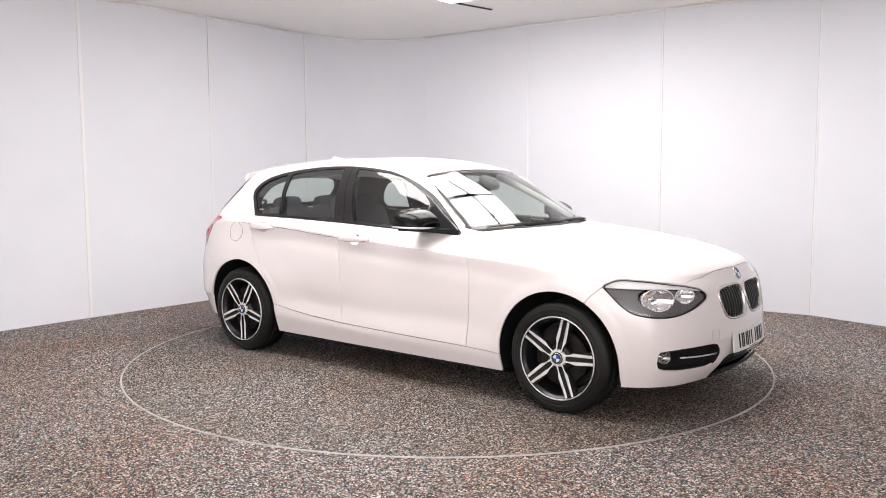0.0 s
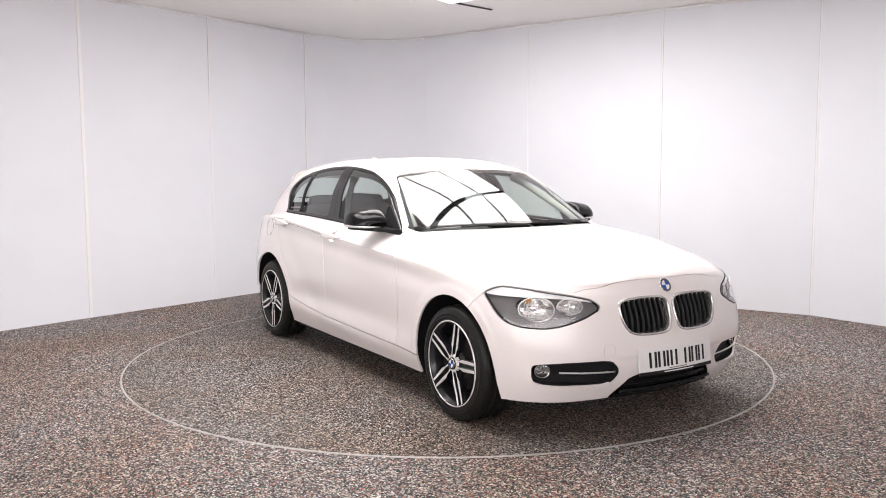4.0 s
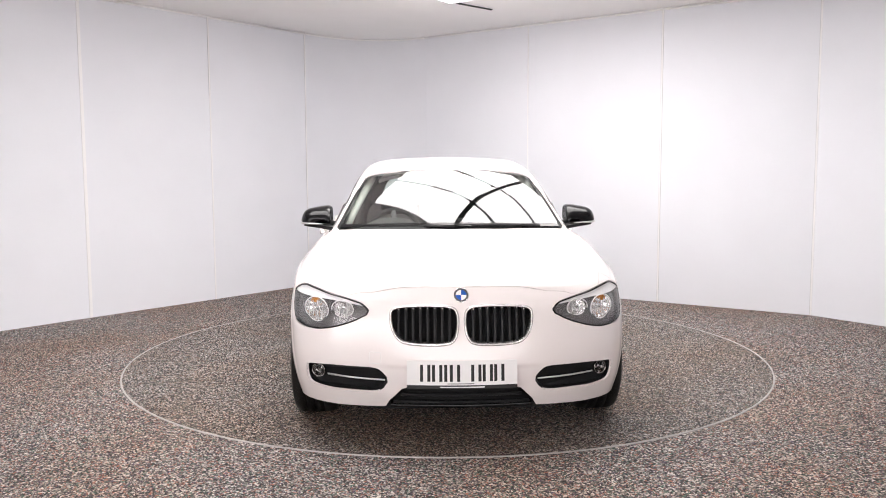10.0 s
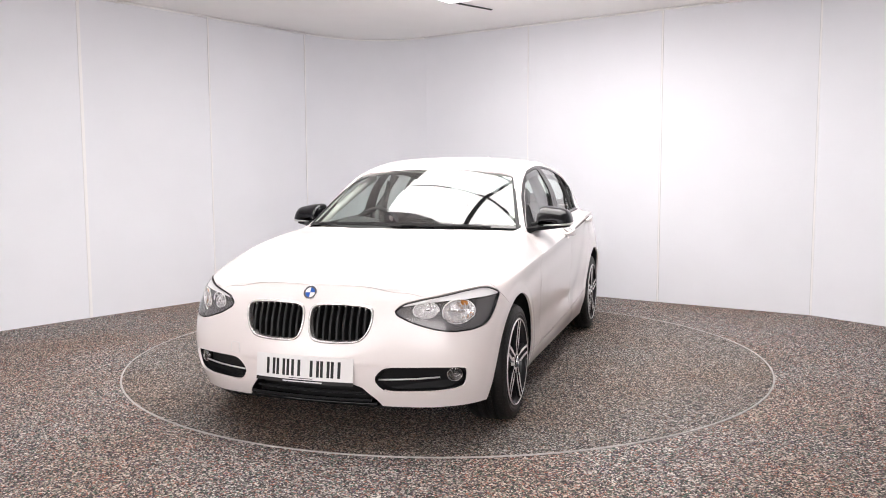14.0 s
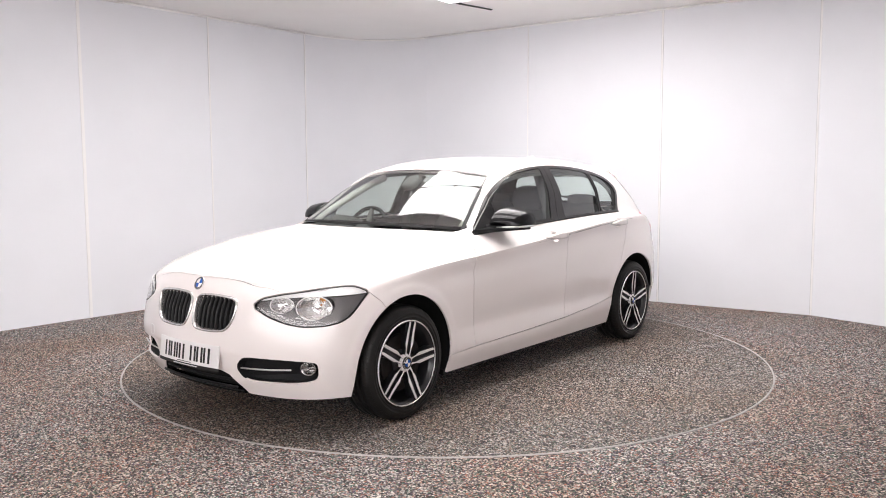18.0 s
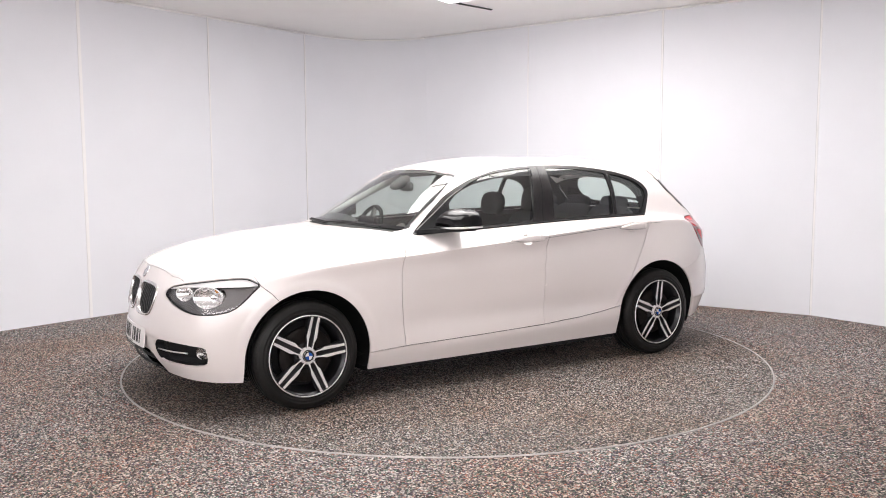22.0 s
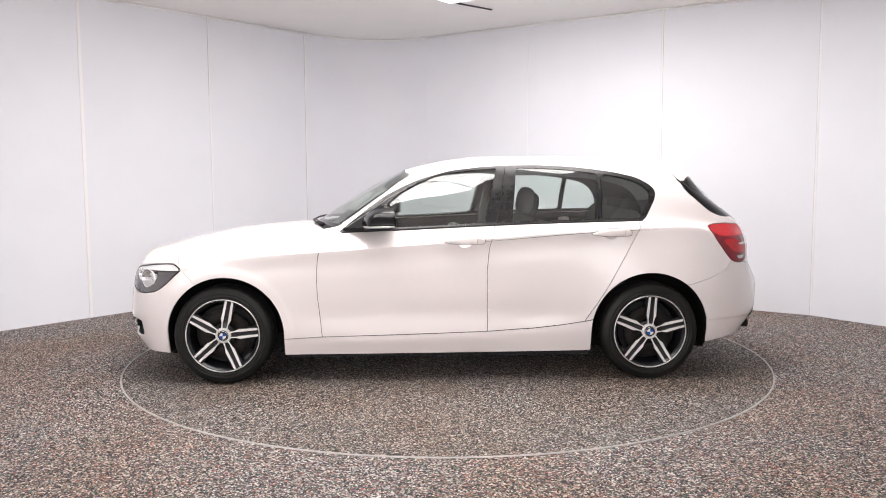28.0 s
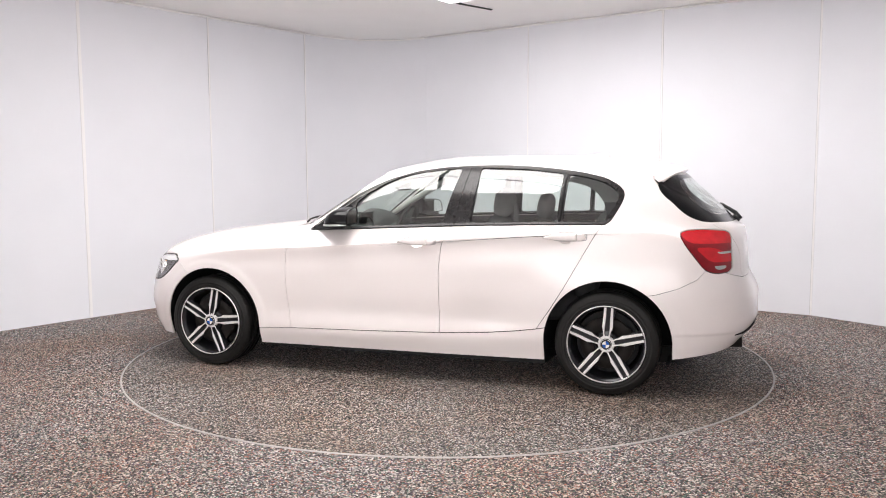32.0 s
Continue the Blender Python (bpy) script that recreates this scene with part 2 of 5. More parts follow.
def wall_strip(name, pts, label, height=CEIL, thick=0.06):
    """A vertical wall along plan points, with thickness on its outer side."""
    p = [Vector((x, y)) for x, y in pts]
    outer = []
    for i, q in enumerate(p):
        d = (p[min(i + 1, len(p) - 1)] - p[max(i - 1, 0)]).normalized()
        outer.append(q + Vector((-d.y, d.x)) * thick)
    verts, faces = [], []
    for q, o in zip(p, outer):
        verts += [(q.x, q.y, 0), (q.x, q.y, height), (o.x, o.y, height), (o.x, o.y, 0)]
    for i in range(len(p) - 1):
        for k in range(4):
            a, b = i * 4 + k, i * 4 + (k + 1) % 4
            faces.append((a, b, b + 4, a + 4))
    faces += [(0, 3, 2, 1), tuple(len(verts) - 4 + k for k in range(4))]
    ob = new(name, mesh_of(name, verts, faces, MAT_WALL))
    tagged(ob, label, "wall", kind="structure")
    return ob


def smooth_plan(pts, n=8):
    out = []
    for i in range(len(pts) - 1):
        p0, p1, p2, p3 = (Vector(pts[max(0, min(len(pts) - 1, k))]) for k in (i - 1, i, i + 1, i + 2))
        for k in range(n):
            t = k / n
            out.append(tuple(0.5 * ((2 * p1) + (p2 - p0) * t + (2 * p0 - 5 * p1 + 4 * p2 - p3) * t * t + (3 * p1 - p0 - 3 * p2 + p3) * t ** 3)))
    return out + [tuple(pts[-1])]


wall_strip("wall_west", LEFT_WALL, "smooth white panelled studio wall beside the turntable")
wall_strip("wall_corner", smooth_plan(CORNER, 14), "curved white corner panel joining two studio walls")
wall_strip("wall_north", RIGHT_WALL, "smooth white panelled studio wall behind the turntable")
wall_strip("wall_east", END_WALL, "smooth white panelled studio wall turning towards the entrance")
wall_strip("wall_south", BACK_WALL, "plain white wall closing the studio")


def seam(x, y, d, top=CEIL, z0=0.0, proud=0.004, width=0.016, gap=0.0, gap_from=0.0):
    """A thin cover strip over a panel joint; d is the wall's plan direction."""
    d = Vector(d).normalized()
    n = Vector((d.y, -d.x))
    bm = box_bm(-width / 2, width / 2, -0.002, proud, z0, top, 0.0015, 1)
    ob = part("cover_strip", bm, MAT_TRIM, None)
    if gap:
        part("joint_gap", box_bm(-width / 2 - gap, width / 2 + gap, -0.002, 0.0012, gap_from, top), MAT_GAP, ob, "fine grey joint beside the strip")
    ob.matrix_basis = Matrix(((d.x, n.x, 0, x), (d.y, n.y, 0, y), (0, 0, 1, 0), (0, 0, 0, 1)))
    return tagged(ob, "thin white cover strip over a wall panel joint", "trim", "wall joint strips", "structure")


WEST_DIR, NORTH_DIR = (0.62, 0.785), (0.82, -0.573)
seam(-3.28, 1.495, WEST_DIR, width=0.03)
seam(-2.43, 2.575, WEST_DIR, gap=0.0018, gap_from=2.12)
seam(-1.62, 3.615, WEST_DIR, gap=0.0015)
seam(0.90, 3.155, NORTH_DIR, width=0.012)
seam(2.14, 2.288, NORTH_DIR, gap=0.002)
seam(3.34, 1.487, NORTH_DIR, width=0.016, gap=0.0025)

room_outline = LEFT_WALL + smooth_plan(CORNER)[1:-1] + RIGHT_WALL + END_WALL[1:] + BACK_WALL[1:3]


def slab(name, pts, z0, z1, mat, label, category):
    n = len(pts)
    verts = [(x, y, z0) for x, y in pts] + [(x, y, z1) for x, y in pts]
    faces = [tuple(range(n)), tuple(range(2 * n - 1, n - 1, -1))] + [(i, i + n, (i + 1) % n + n, (i + 1) % n) for i in range(n)]
    ob = new(name, mesh_of(name, verts, faces, mat))
    tagged(ob, label, category, kind="structure")
    return ob


slab("floor", room_outline, -0.1, 0.0, MAT_FLOOR, "speckled grey-brown bonded stone floor with brown stains", "floor")
slab("ceiling", room_outline, CEIL, CEIL + 0.1, MAT_CEIL, "plain white painted studio ceiling", "ceiling")

# coving bead under the ceiling
for wall_pts, nm in ((LEFT_WALL, "west"), (smooth_plan(CORNER), "corner"), (RIGHT_WALL, "north"), (END_WALL, "east")):
    v, f = tube([(x, y, CEIL - 0.012) for x, y in wall_pts], 0.011, 8)
    tagged(new("trim", mesh_of("trim", v, f, MAT_TRIM, True)), "slim white bead where wall meets ceiling", "trim", "ceiling beads", "structure")

# luminous ceiling boxes parallel to the north wall; each has panels between thin bars and two modules parted by a broad bar
LAMP_PANEL, LAMP_MODULE = 0.653, 1.37
ALONG, ACROSS = Vector((0.82, -0.573)), Vector((0.573, 0.82))


def light_box(along, across, panels):
    """A light box from its corner at that distance along and across the north wall's direction."""
    ob = tagged(new("ceiling_light"), "large luminous white ceiling light box divided by dark bars", "ceiling light", "ceiling light boxes")
    p = ALONG * along + ACROSS * across
    ob.matrix_basis = pose(p.x, p.y, CEIL, 0, 0, math.degrees(math.atan2(-0.573, 0.82)))
    long, wide = LAMP_MODULE * 2, LAMP_PANEL * panels
    for k in range(2):
        for w in range(panels):
            part("diffuser", box_bm(k * LAMP_MODULE, (k + 1) * LAMP_MODULE, w * LAMP_PANEL, (w + 1) * LAMP_PANEL, -0.012, -0.004), MAT_LIGHT, ob, "glowing white diffuser panel")
    for w in range(1, panels):
        part("thin_bar", box_bm(0, long, w * LAMP_PANEL - 0.015, w * LAMP_PANEL + 0.015, -0.03, -0.001, 0.002, 1), MAT_BAR, ob, "thin dark bar")
    part("broad_bar", box_bm(LAMP_MODULE - 0.032, LAMP_MODULE + 0.032, 0, wide, -0.035, -0.001, 0.003, 1), MAT_BAR, ob, "broad dark bar")
    for y0 in (-0.03, wide):
        part("frame_bar", box_bm(-0.03, long + 0.03, y0, y0 + 0.03, -0.02, -0.001, 0.002, 1), MAT_TRIM, ob)
    for x0 in (-0.03, long):
        part("frame_bar", box_bm(x0, x0 + 0.03, 0, wide, -0.02, -0.001, 0.002, 1), MAT_TRIM, ob)
    return ob


light_box(-1.07, -0.36, 3)
# the second box is added out of view for more light, clear of windscreen reflections
light_box(-1.44, -2.15, 2)
slot = part("ceiling_slot", box_bm(-0.24, 0.24, -0.012, 0.012, -0.012, -0.001, 0.003, 1), MAT_BAR, None, m=pose(0.28, 2.14, CEIL, 0, 0, 43))
tagged(slot, "short dark slot in the white ceiling", "ceiling slot")

# tall fill panels added out of view on the entrance side to brighten the car: they show as upright bars of light in the
# lamps and doors


def fill_panel(x, y=-7.3, turn=0):
    ob = tagged(new("fill_panel"), "added tall fill light panel out of view, with white diffuser and frame", "light panel", "standing light panels")
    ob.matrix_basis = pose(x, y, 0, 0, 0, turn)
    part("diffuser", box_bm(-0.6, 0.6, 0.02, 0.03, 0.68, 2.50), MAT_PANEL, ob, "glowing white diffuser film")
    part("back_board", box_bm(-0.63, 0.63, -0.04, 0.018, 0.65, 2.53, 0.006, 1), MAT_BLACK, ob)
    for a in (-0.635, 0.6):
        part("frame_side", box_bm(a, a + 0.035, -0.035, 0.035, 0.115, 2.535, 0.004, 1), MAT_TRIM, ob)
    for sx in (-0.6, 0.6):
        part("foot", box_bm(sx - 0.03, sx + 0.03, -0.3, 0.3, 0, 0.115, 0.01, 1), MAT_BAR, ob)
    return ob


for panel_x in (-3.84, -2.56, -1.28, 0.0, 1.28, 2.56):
    fill_panel(panel_x)
# two turned panels, added for more light from the left
fill_panel(-4.60, -6.55, -42)
fill_panel(-5.25, -5.45, -68)

# ---- the turntable ----
RING = 2.25
table = tagged(new("turntable"), "round turntable with speckled stone top and thin metal edge", "turntable")
v, f = lathe([(0.0001, 0.004), (RING - 0.012, 0.004)], 160, "z")
part("disc", mesh_of("disc", v, f, MAT_DISC), None, table)
v, f = lathe([(RING - 0.010, 0.001), (RING - 0.009, 0.006), (RING - 0.001, 0.006), (RING + 0.001, 0.001)], 160, "z")
part("edge_ring", mesh_of("edge_ring", v, f, MAT_RIM, True), None, table, "thin bright metal edge ring")

# ---- the car: its skin ----
# Lines run from the front centre round the side to the rear centre, one point a station (x forward, y to the car's left).
# lower edge
LOWER_EDGE = [(2.03, 0, .205), (2.015, .22, .205), (1.975, .42, .197), (1.9, .62, .192), (1.77, .77, .194), (1.55, .835, .188), (1.2, .84, .182),
    (.9, .835, .179), (.63, .83, .179), (.42, .83, .179), (.15, .83, .18), (-.38, .83, .182), (-.9, .835, .187), (-1.33, .845, .195),
    (-1.66, .84, .228), (-1.95, .7, .262), (-2.09, .45, .295), (-2.13, 0, .3)]
# top of the sill and the bumper corners
SILL_LINE = [(2.085, 0, .3), (2.07, .22, .3), (2.03, .42, .3), (1.95, .64, .3), (1.8, .795, .3), (1.55, .858, .29), (1.2, .868, .29),
    (.9, .868, .285), (.63, .868, .29), (.42, .868, .292), (.15, .868, .295), (-.38, .868, .31), (-.9, .87, .33), (-1.33, .874, .32),
    (-1.66, .862, .32), (-1.98, .72, .345), (-2.15, .45, .37), (-2.19, 0, .375)]
# widest line of the bumpers
BUMPER_LINE = [(2.11, 0, .42), (2.095, .22, .42), (2.05, .42, .42), (1.965, .65, .42), (1.81, .81, .42), (1.55, .872, .42), (1.2, .878, .42),
    (.9, .874, .42), (.63, .87, .42), (.42, .868, .42), (.15, .867, .42), (-.38, .867, .42), (-.9, .873, .43), (-1.33, .884, .43), (-1.66, .87, .43),
    (-2, .73, .44), (-2.18, .45, .45), (-2.22, 0, .45)]
# middle of the doors
FLANK_LINE = [(2.085, 0, .54), (2.075, .22, .54), (2.04, .42, .55), (1.94, .66, .56), (1.77, .82, .58), (1.53, .876, .6), (1.2, .884, .61),
    (.9, .88, .61), (.63, .876, .61), (.42, .873, .61), (.15, .872, .61), (-.38, .874, .61), (-.9, .882, .61), (-1.33, .89, .61), (-1.66, .874, .61),
    (-2, .73, .58), (-2.18, .45, .57), (-2.22, 0, .57)]
# shoulder crease
CREASE_LINE = [(2.05, 0, .65), (2.045, .22, .65), (2.015, .42, .66), (1.9, .67, .67), (1.72, .81, .69), (1.5, .866, .74), (1.2, .884, .785),
    (.9, .886, .81), (.63, .885, .825), (.42, .884, .838), (.15, .882, .857), (-.38, .88, .897), (-.9, .872, .935), (-1.33, .85, .952),
    (-1.66, .818, .948), (-1.955, .732, .77), (-2.12, .46, .72), (-2.16, 0, .71)]
# ledge over the crease
LEDGE_LINE = [(2.03, 0, .715), (2.022, .22, .713), (1.99, .42, .713), (1.885, .645, .72), (1.715, .775, .745), (1.5, .83, .785), (1.2, .866, .815),
    (.9, .874, .835), (.63, .874, .848), (.42, .873, .86), (.15, .872, .878), (-.38, .87, .916), (-.9, .86, .952), (-1.33, .832, .969),
    (-1.66, .790, .966), (-1.94, .732, .86), (-2.11, .46, .84), (-2.15, 0, .83)]
# shoulder: hood edge, waist line, base of the rear window
SHOULDER_LINE = [(2, 0, .775), (1.99, .22, .775), (1.955, .42, .762), (1.86, .6, .765), (1.7, .715, .79), (1.5, .765, .825), (1.2, .79, .885),
    (.9, .79, .925), (.63, .764, .952), (.42, .760, .968), (.15, .764, .982), (-.38, .768, .995), (-.9, .758, 1.007), (-1.33, .738, 1.016),
    (-1.66, .715, 1), (-1.9, .655, .975), (-2.06, .46, .965), (-2.13, 0, .96)]
SKIN = [LOWER_EDGE, SILL_LINE, BUMPER_LINE, FLANK_LINE, CREASE_LINE, LEDGE_LINE, SHOULDER_LINE]
CREST = [(2.0, 0, .778), (1.975, 0, .795), (1.91, 0, .818), (1.80, 0, .845), (1.66, 0, .879), (1.48, 0, .914), (1.2, 0, .945), (.98, 0, .962),
         (.86, 0, .978), (.54, 0, 1.160), (.21, 0, 1.342), (-.38, 0, 1.434), (-.9, 0, 1.433), (-1.35, 0, 1.408), (-1.62, 0, 1.376),
         (-1.72, 0, 1.338), (-1.83, 0, 1.245), (-1.895, 0, 1.185)]
SIDE_GLASS = [(.66, .748, .962), (.425, .715, 1.045), (.15, .682, 1.17), (-.38, .697, 1.20), (-.9, .690, 1.20), (-1.33, .668, 1.19),
              (-1.62, .655, 1.15), (-1.805, .63, 1.085), (-1.97, .44, 1.05), (-2.085, 0, 1.0)]
RAIL = [(.70, .70, .970), (.43, .670, 1.11), (.13, .565, 1.312), (-.38, .560, 1.376), (-.9, .556, 1.37), (-1.33, .548, 1.335), (-1.57, .545, 1.298),
        (-1.66, .55, 1.252), (-1.855, .42, 1.15), (-2.0, 0, 1.085)]
ROOF = [(.81, .38, .975), (.51, .38, 1.150), (.19, .36, 1.335), (-.38, .40, 1.418), (-.9, .39, 1.415), (-1.33, .38, 1.387), (-1.58, .37, 1.360),
        (-1.69, .36, 1.325), (-1.85, .30, 1.19), (-1.94, 0, 1.143)]


def hood_line(f):
    """The part of a top line that lies on the hood, at a fraction between its edge and its crest."""
    g = 1 - (1 - f) ** 3.5
    return [(s[0] + (c[0] - s[0]) * f, s[1] * (1 - f), s[2] + (c[2] - s[2]) * g) for s, c in zip(SKIN[6][:8], CREST[:8])]


NET = np.array(SKIN + [hood_line(0.16) + SIDE_GLASS, hood_line(0.4) + RAIL, hood_line(0.7) + ROOF, CREST], float)


def glide(p, n):
    """Monotone cubic interpolation along axis 0 of p, whose first and last entries only give the end slopes; n pieces a span."""
    d = np.diff(p, axis=0)
    m = np.where(d[1:] * d[:-1] > 0, 2 * d[1:] * d[:-1] / (d[1:] + d[:-1] + 1e-12 * (d[1:] + d[:-1] == 0)), 0)
    m = 0.5 * m + 0.5 * np.where(d[1:] * d[:-1] > 0, (d[1:] + d[:-1]) / 2, 0)
    q = p[1:-1]
    t = (np.arange(n) / n).reshape(-1, *[1] * (p.ndim - 1))
    out = []
    for i in range(len(q) - 1):
        a, b, ma, mb = q[i], q[i + 1], m[i], m[i + 1]
        out.append((2 * t ** 3 - 3 * t ** 2 + 1) * a + (t ** 3 - 2 * t ** 2 + t) * ma + (3 * t ** 2 - 2 * t ** 3) * b + (t ** 3 - t ** 2) * mb)
    return np.concatenate(out + [q[-1:]])


FLIP = np.array([1, -1, 1.0])
g = np.concatenate([NET[:1] * 2 - NET[1:2], NET, NET[-2:-1] * FLIP])
g = glide(g, 14)
g = np.swapaxes(g, 0, 1)
g = np.concatenate([g[1:2] * FLIP, g, g[-2:-1] * FLIP])
GRID = glide(g, 22)                              # stations x lines x 3, the car's left half
nu, nv = GRID.shape[:2]
# pressed form of the flanks: a hollow under the shoulder crease, and a tuck above the sill
crease = GRID[:, 56:57, 2]
gx, gz = GRID[:, :, 0], GRID[:, :, 2]
fade = np.clip((1.35 - gx) / .5, 0, 1) * np.clip((gx + 1.95) / .35, 0, 1) * (GRID[:, :, 1] > .5)
hollow = .0080 * np.exp(-((crease - gz - .066) / .042) ** 2) * (np.arange(nv) < 56)
between = np.clip((.95 - gx) / .25, 0, 1) * np.clip((gx + .98) / .2, 0, 1)
tuck = .008 * np.exp(-((gz - .43) / .075) ** 2) * between
along = np.clip(((gx + 1.05) * .55 - (gz - .86) * .50) / .5525, 0, 1)
off = np.hypot(gx + 1.05 - .55 * along, gz - .86 + .50 * along)
scallop = .0060 * np.exp(-(off / .11) ** 2) * (np.arange(nv) < 56)
GRID[:, :, 1] -= (hollow + tuck + scallop) * fade
# raised lips round the wheel openings
for cx, cz, rad in ((1.33, .312, .366), (-1.347, .312, .375)):
    lip = np.where(gz > cz, np.hypot(gx - cx, gz - cz), np.abs(gx - cx)) - rad
    GRID[:, :, 1] += .0042 * np.clip((.062 - lip) / .024, 0, 1) * (lip > -.1) * (GRID[:, :, 1] > .6) * np.clip((gz - .2) / .15, 0, 1)
# the flat field round the number plate lies behind the bumper above it
field = np.clip((.416 - gz) / .010, 0, 1) * np.clip((.42 - GRID[:, :, 1]) / .08, 0, 1) * (gx > 1.7) * np.clip((gz - .24) / .06, 0, 1)
GRID[:, :, 0] -= .007 * field
# the rear bumper steps in above its lower edge
step = np.clip((.385 - gz) / .012, 0, 1) * np.clip((-1.62 - gx) / .08, 0, 1) * np.clip((2.12 + gx) / .10, 0, 1) * np.clip((gz - .20) / .12, 0, 1)
GRID[:, :, 1] -= .008 * step * (GRID[:, :, 1] > .3)
du = np.gradient(GRID, axis=0)
dv = np.gradient(GRID, axis=1)
nor = np.cross(du, dv)
nor /= np.linalg.norm(nor, axis=2, keepdims=True) + 1e-12
idx = np.arange(nu * nv).reshape(nu, nv)
q = np.stack([idx[:-1, :-1], idx[1:, :-1], idx[1:, 1:], idx[:-1, 1:]], -1).reshape(-1, 4)
SKIN_T = np.concatenate([q[:, [0, 1, 2]], q[:, [0, 2, 3]]])
# normals at the centre plane stay in it; the closed ends of the top lines borrow their neighbours'
nor[0, 84:] = nor[3, 84:]
nor[1:3, 84:] = nor[3:4, 84:]
nor[-1, 84:] = nor[-4, 84:]
nor[-3:-1, 84:] = nor[-4:-3, 84:]
soft = nor[:, 36:84].copy()
for _ in range(1):
    soft[:, 2:-2] = (soft[:, :-4] + soft[:, 1:-3] + soft[:, 2:-2] + soft[:, 3:-1] + soft[:, 4:]) / 5
nor[:, 36:84] += (soft - nor[:, 36:84]) * fade[:, 36:84, None]
flat = np.abs(GRID[:, :, 1]) < 1e-5
nor[flat] *= np.array([1, 0, 1.0])
nor /= np.linalg.norm(nor, axis=2, keepdims=True) + 1e-12
uu, vv = np.meshgrid(np.arange(nu) / 22, np.arange(nv) / 14, indexing="ij")
ROWS = np.concatenate([GRID.reshape(-1, 3), nor.reshape(-1, 3), uu.reshape(-1, 1), vv.reshape(-1, 1)], 1)
SHELL = (ROWS, SKIN_T)


def rounded(poly, n=2, reach=0.018):
    """Corner cutting, to round a closed polygon; a cut starts at most that far from its corner."""
    p = np.array(poly, float)
    for _ in range(n):
        b = np.roll(p, -1, 0)
        k = np.minimum(0.25, reach / (np.hypot(*(b - p).T) + 1e-9))[:, None]
        p = np.stack([(1 - k) * p + k * b, k * p + (1 - k) * b], 1).reshape(-1, 2)
        reach *= 0.45
    return p


def inside(pts, poly):
    """Signed distance of points from a polygon, negative inside."""
    poly = np.array(poly, float)
    d = np.full(len(pts), 1e9)
    odd = np.zeros(len(pts), bool)
    for a, b in zip(poly, np.roll(poly, -1, 0)):
        e, w = b - a, pts - a
        t = np.clip((w @ e) / (e @ e + 1e-15), 0, 1)
        d = np.minimum(d, np.hypot(*(w - t[:, None] * e).T))
        c = (a[1] > pts[:, 1]) != (b[1] > pts[:, 1])
        with np.errstate(divide="ignore", invalid="ignore"):
            odd ^= c & (pts[:, 0] < (b[0] - a[0]) * (pts[:, 1] - a[1]) / (b[1] - a[1]) + a[0])
    return np.where(odd, -d, d)


def side(r):
    return r[:, [0, 2]]


def front(r):
    return r[:, [1, 2]]


def above(r):
    return r[:, [0, 1]]


def oblique(r):
    """Seen from the front corner."""
    return np.stack([(r[:, 1] - r[:, 0]) * 0.7071, r[:, 2]], 1)


def split(shell, g):
    """Cuts a triangle shell where g crosses zero: the shell of g < 0 and that of g > 0."""
    r, t = shell
    s = g[t] < 0
    k = s.sum(1)
    ins, out = [t[k == 3]], [t[k == 0]]
    extra, seen = [], {}

    def mid(a, b):
        key = (a, b) if a < b else (b, a)
        if key not in seen:
            f = g[a] / (g[a] - g[b])
            q = r[a] + (r[b] - r[a]) * f
            q[3:6] /= np.linalg.norm(q[3:6]) + 1e-12
            seen[key] = len(r) + len(extra)
            extra.append(q)
        return seen[key]

    ti, to = [], []
    for tri, ss in zip(t[(k == 1) | (k == 2)], s[(k == 1) | (k == 2)]):
        lone = 1 if ss.sum() == 1 else 0
        i = int(np.where(ss == lone)[0][0])
        a, b, c = int(tri[i]), int(tri[(i + 1) % 3]), int(tri[(i + 2) % 3])
        ab, ac = mid(a, b), mid(a, c)
        one, two = (ti, to) if lone else (to, ti)
        one.append((a, ab, ac))
        two += [(ab, b, c), (ab, c, ac)]
    r2 = np.concatenate([r, np.array(extra)]) if extra else r
    fin = lambda x, y: (r2, np.concatenate(x + ([np.array(y, int)] if y else [])))
    return fin(ins, ti), fin(out, to)


def region(shell, proj, poly, gap=0.0, limit=None):
    """The part of a shell inside a polygon of a projection and the rest, with an open joint of twice the gap between them."""
    def dist(r):
        d = inside(proj(r), poly)
        return d if limit is None else np.maximum(d, limit(r))
    a, b = split(shell, dist(shell[0]) + gap)
    if gap:
        b = split(b, dist(b[0]) - gap)[1]
    return a, b


def main_piece(shell):
    """The largest connected piece of a shell."""
    r, t = tidy(shell)
    lab = np.arange(len(r))
    while True:
        low = lab[t].min(1)
        new_lab = lab.copy()
        for k in range(3):
            np.minimum.at(new_lab, t[:, k], low)
        if (new_lab == lab).all():
            break
        lab = new_lab
    ids, n = np.unique(lab[t[:, 0]], return_counts=True)
    return r, t[lab[t[:, 0]] == ids[n.argmax()]]


def without_slivers(shell, least=60):
    """A shell without its loose pieces of few faces."""
    r, t = tidy(shell)
    lab = np.arange(len(r))
    while True:
        low = lab[t].min(1)
        new_lab = lab.copy()
        for k in range(3):
            np.minimum.at(new_lab, t[:, k], low)
        new_lab = new_lab[new_lab]
        if (new_lab == lab).all():
            break
        lab = new_lab
    ids, n = np.unique(lab[t[:, 0]], return_counts=True)
    return r, t[np.isin(lab[t[:, 0]], ids[n >= least])]


def tidy(shell):
    r, t = shell
    use = np.unique(t)
    m = np.full(len(r), -1)
    m[use] = np.arange(len(use))
    return r[use], m[t]


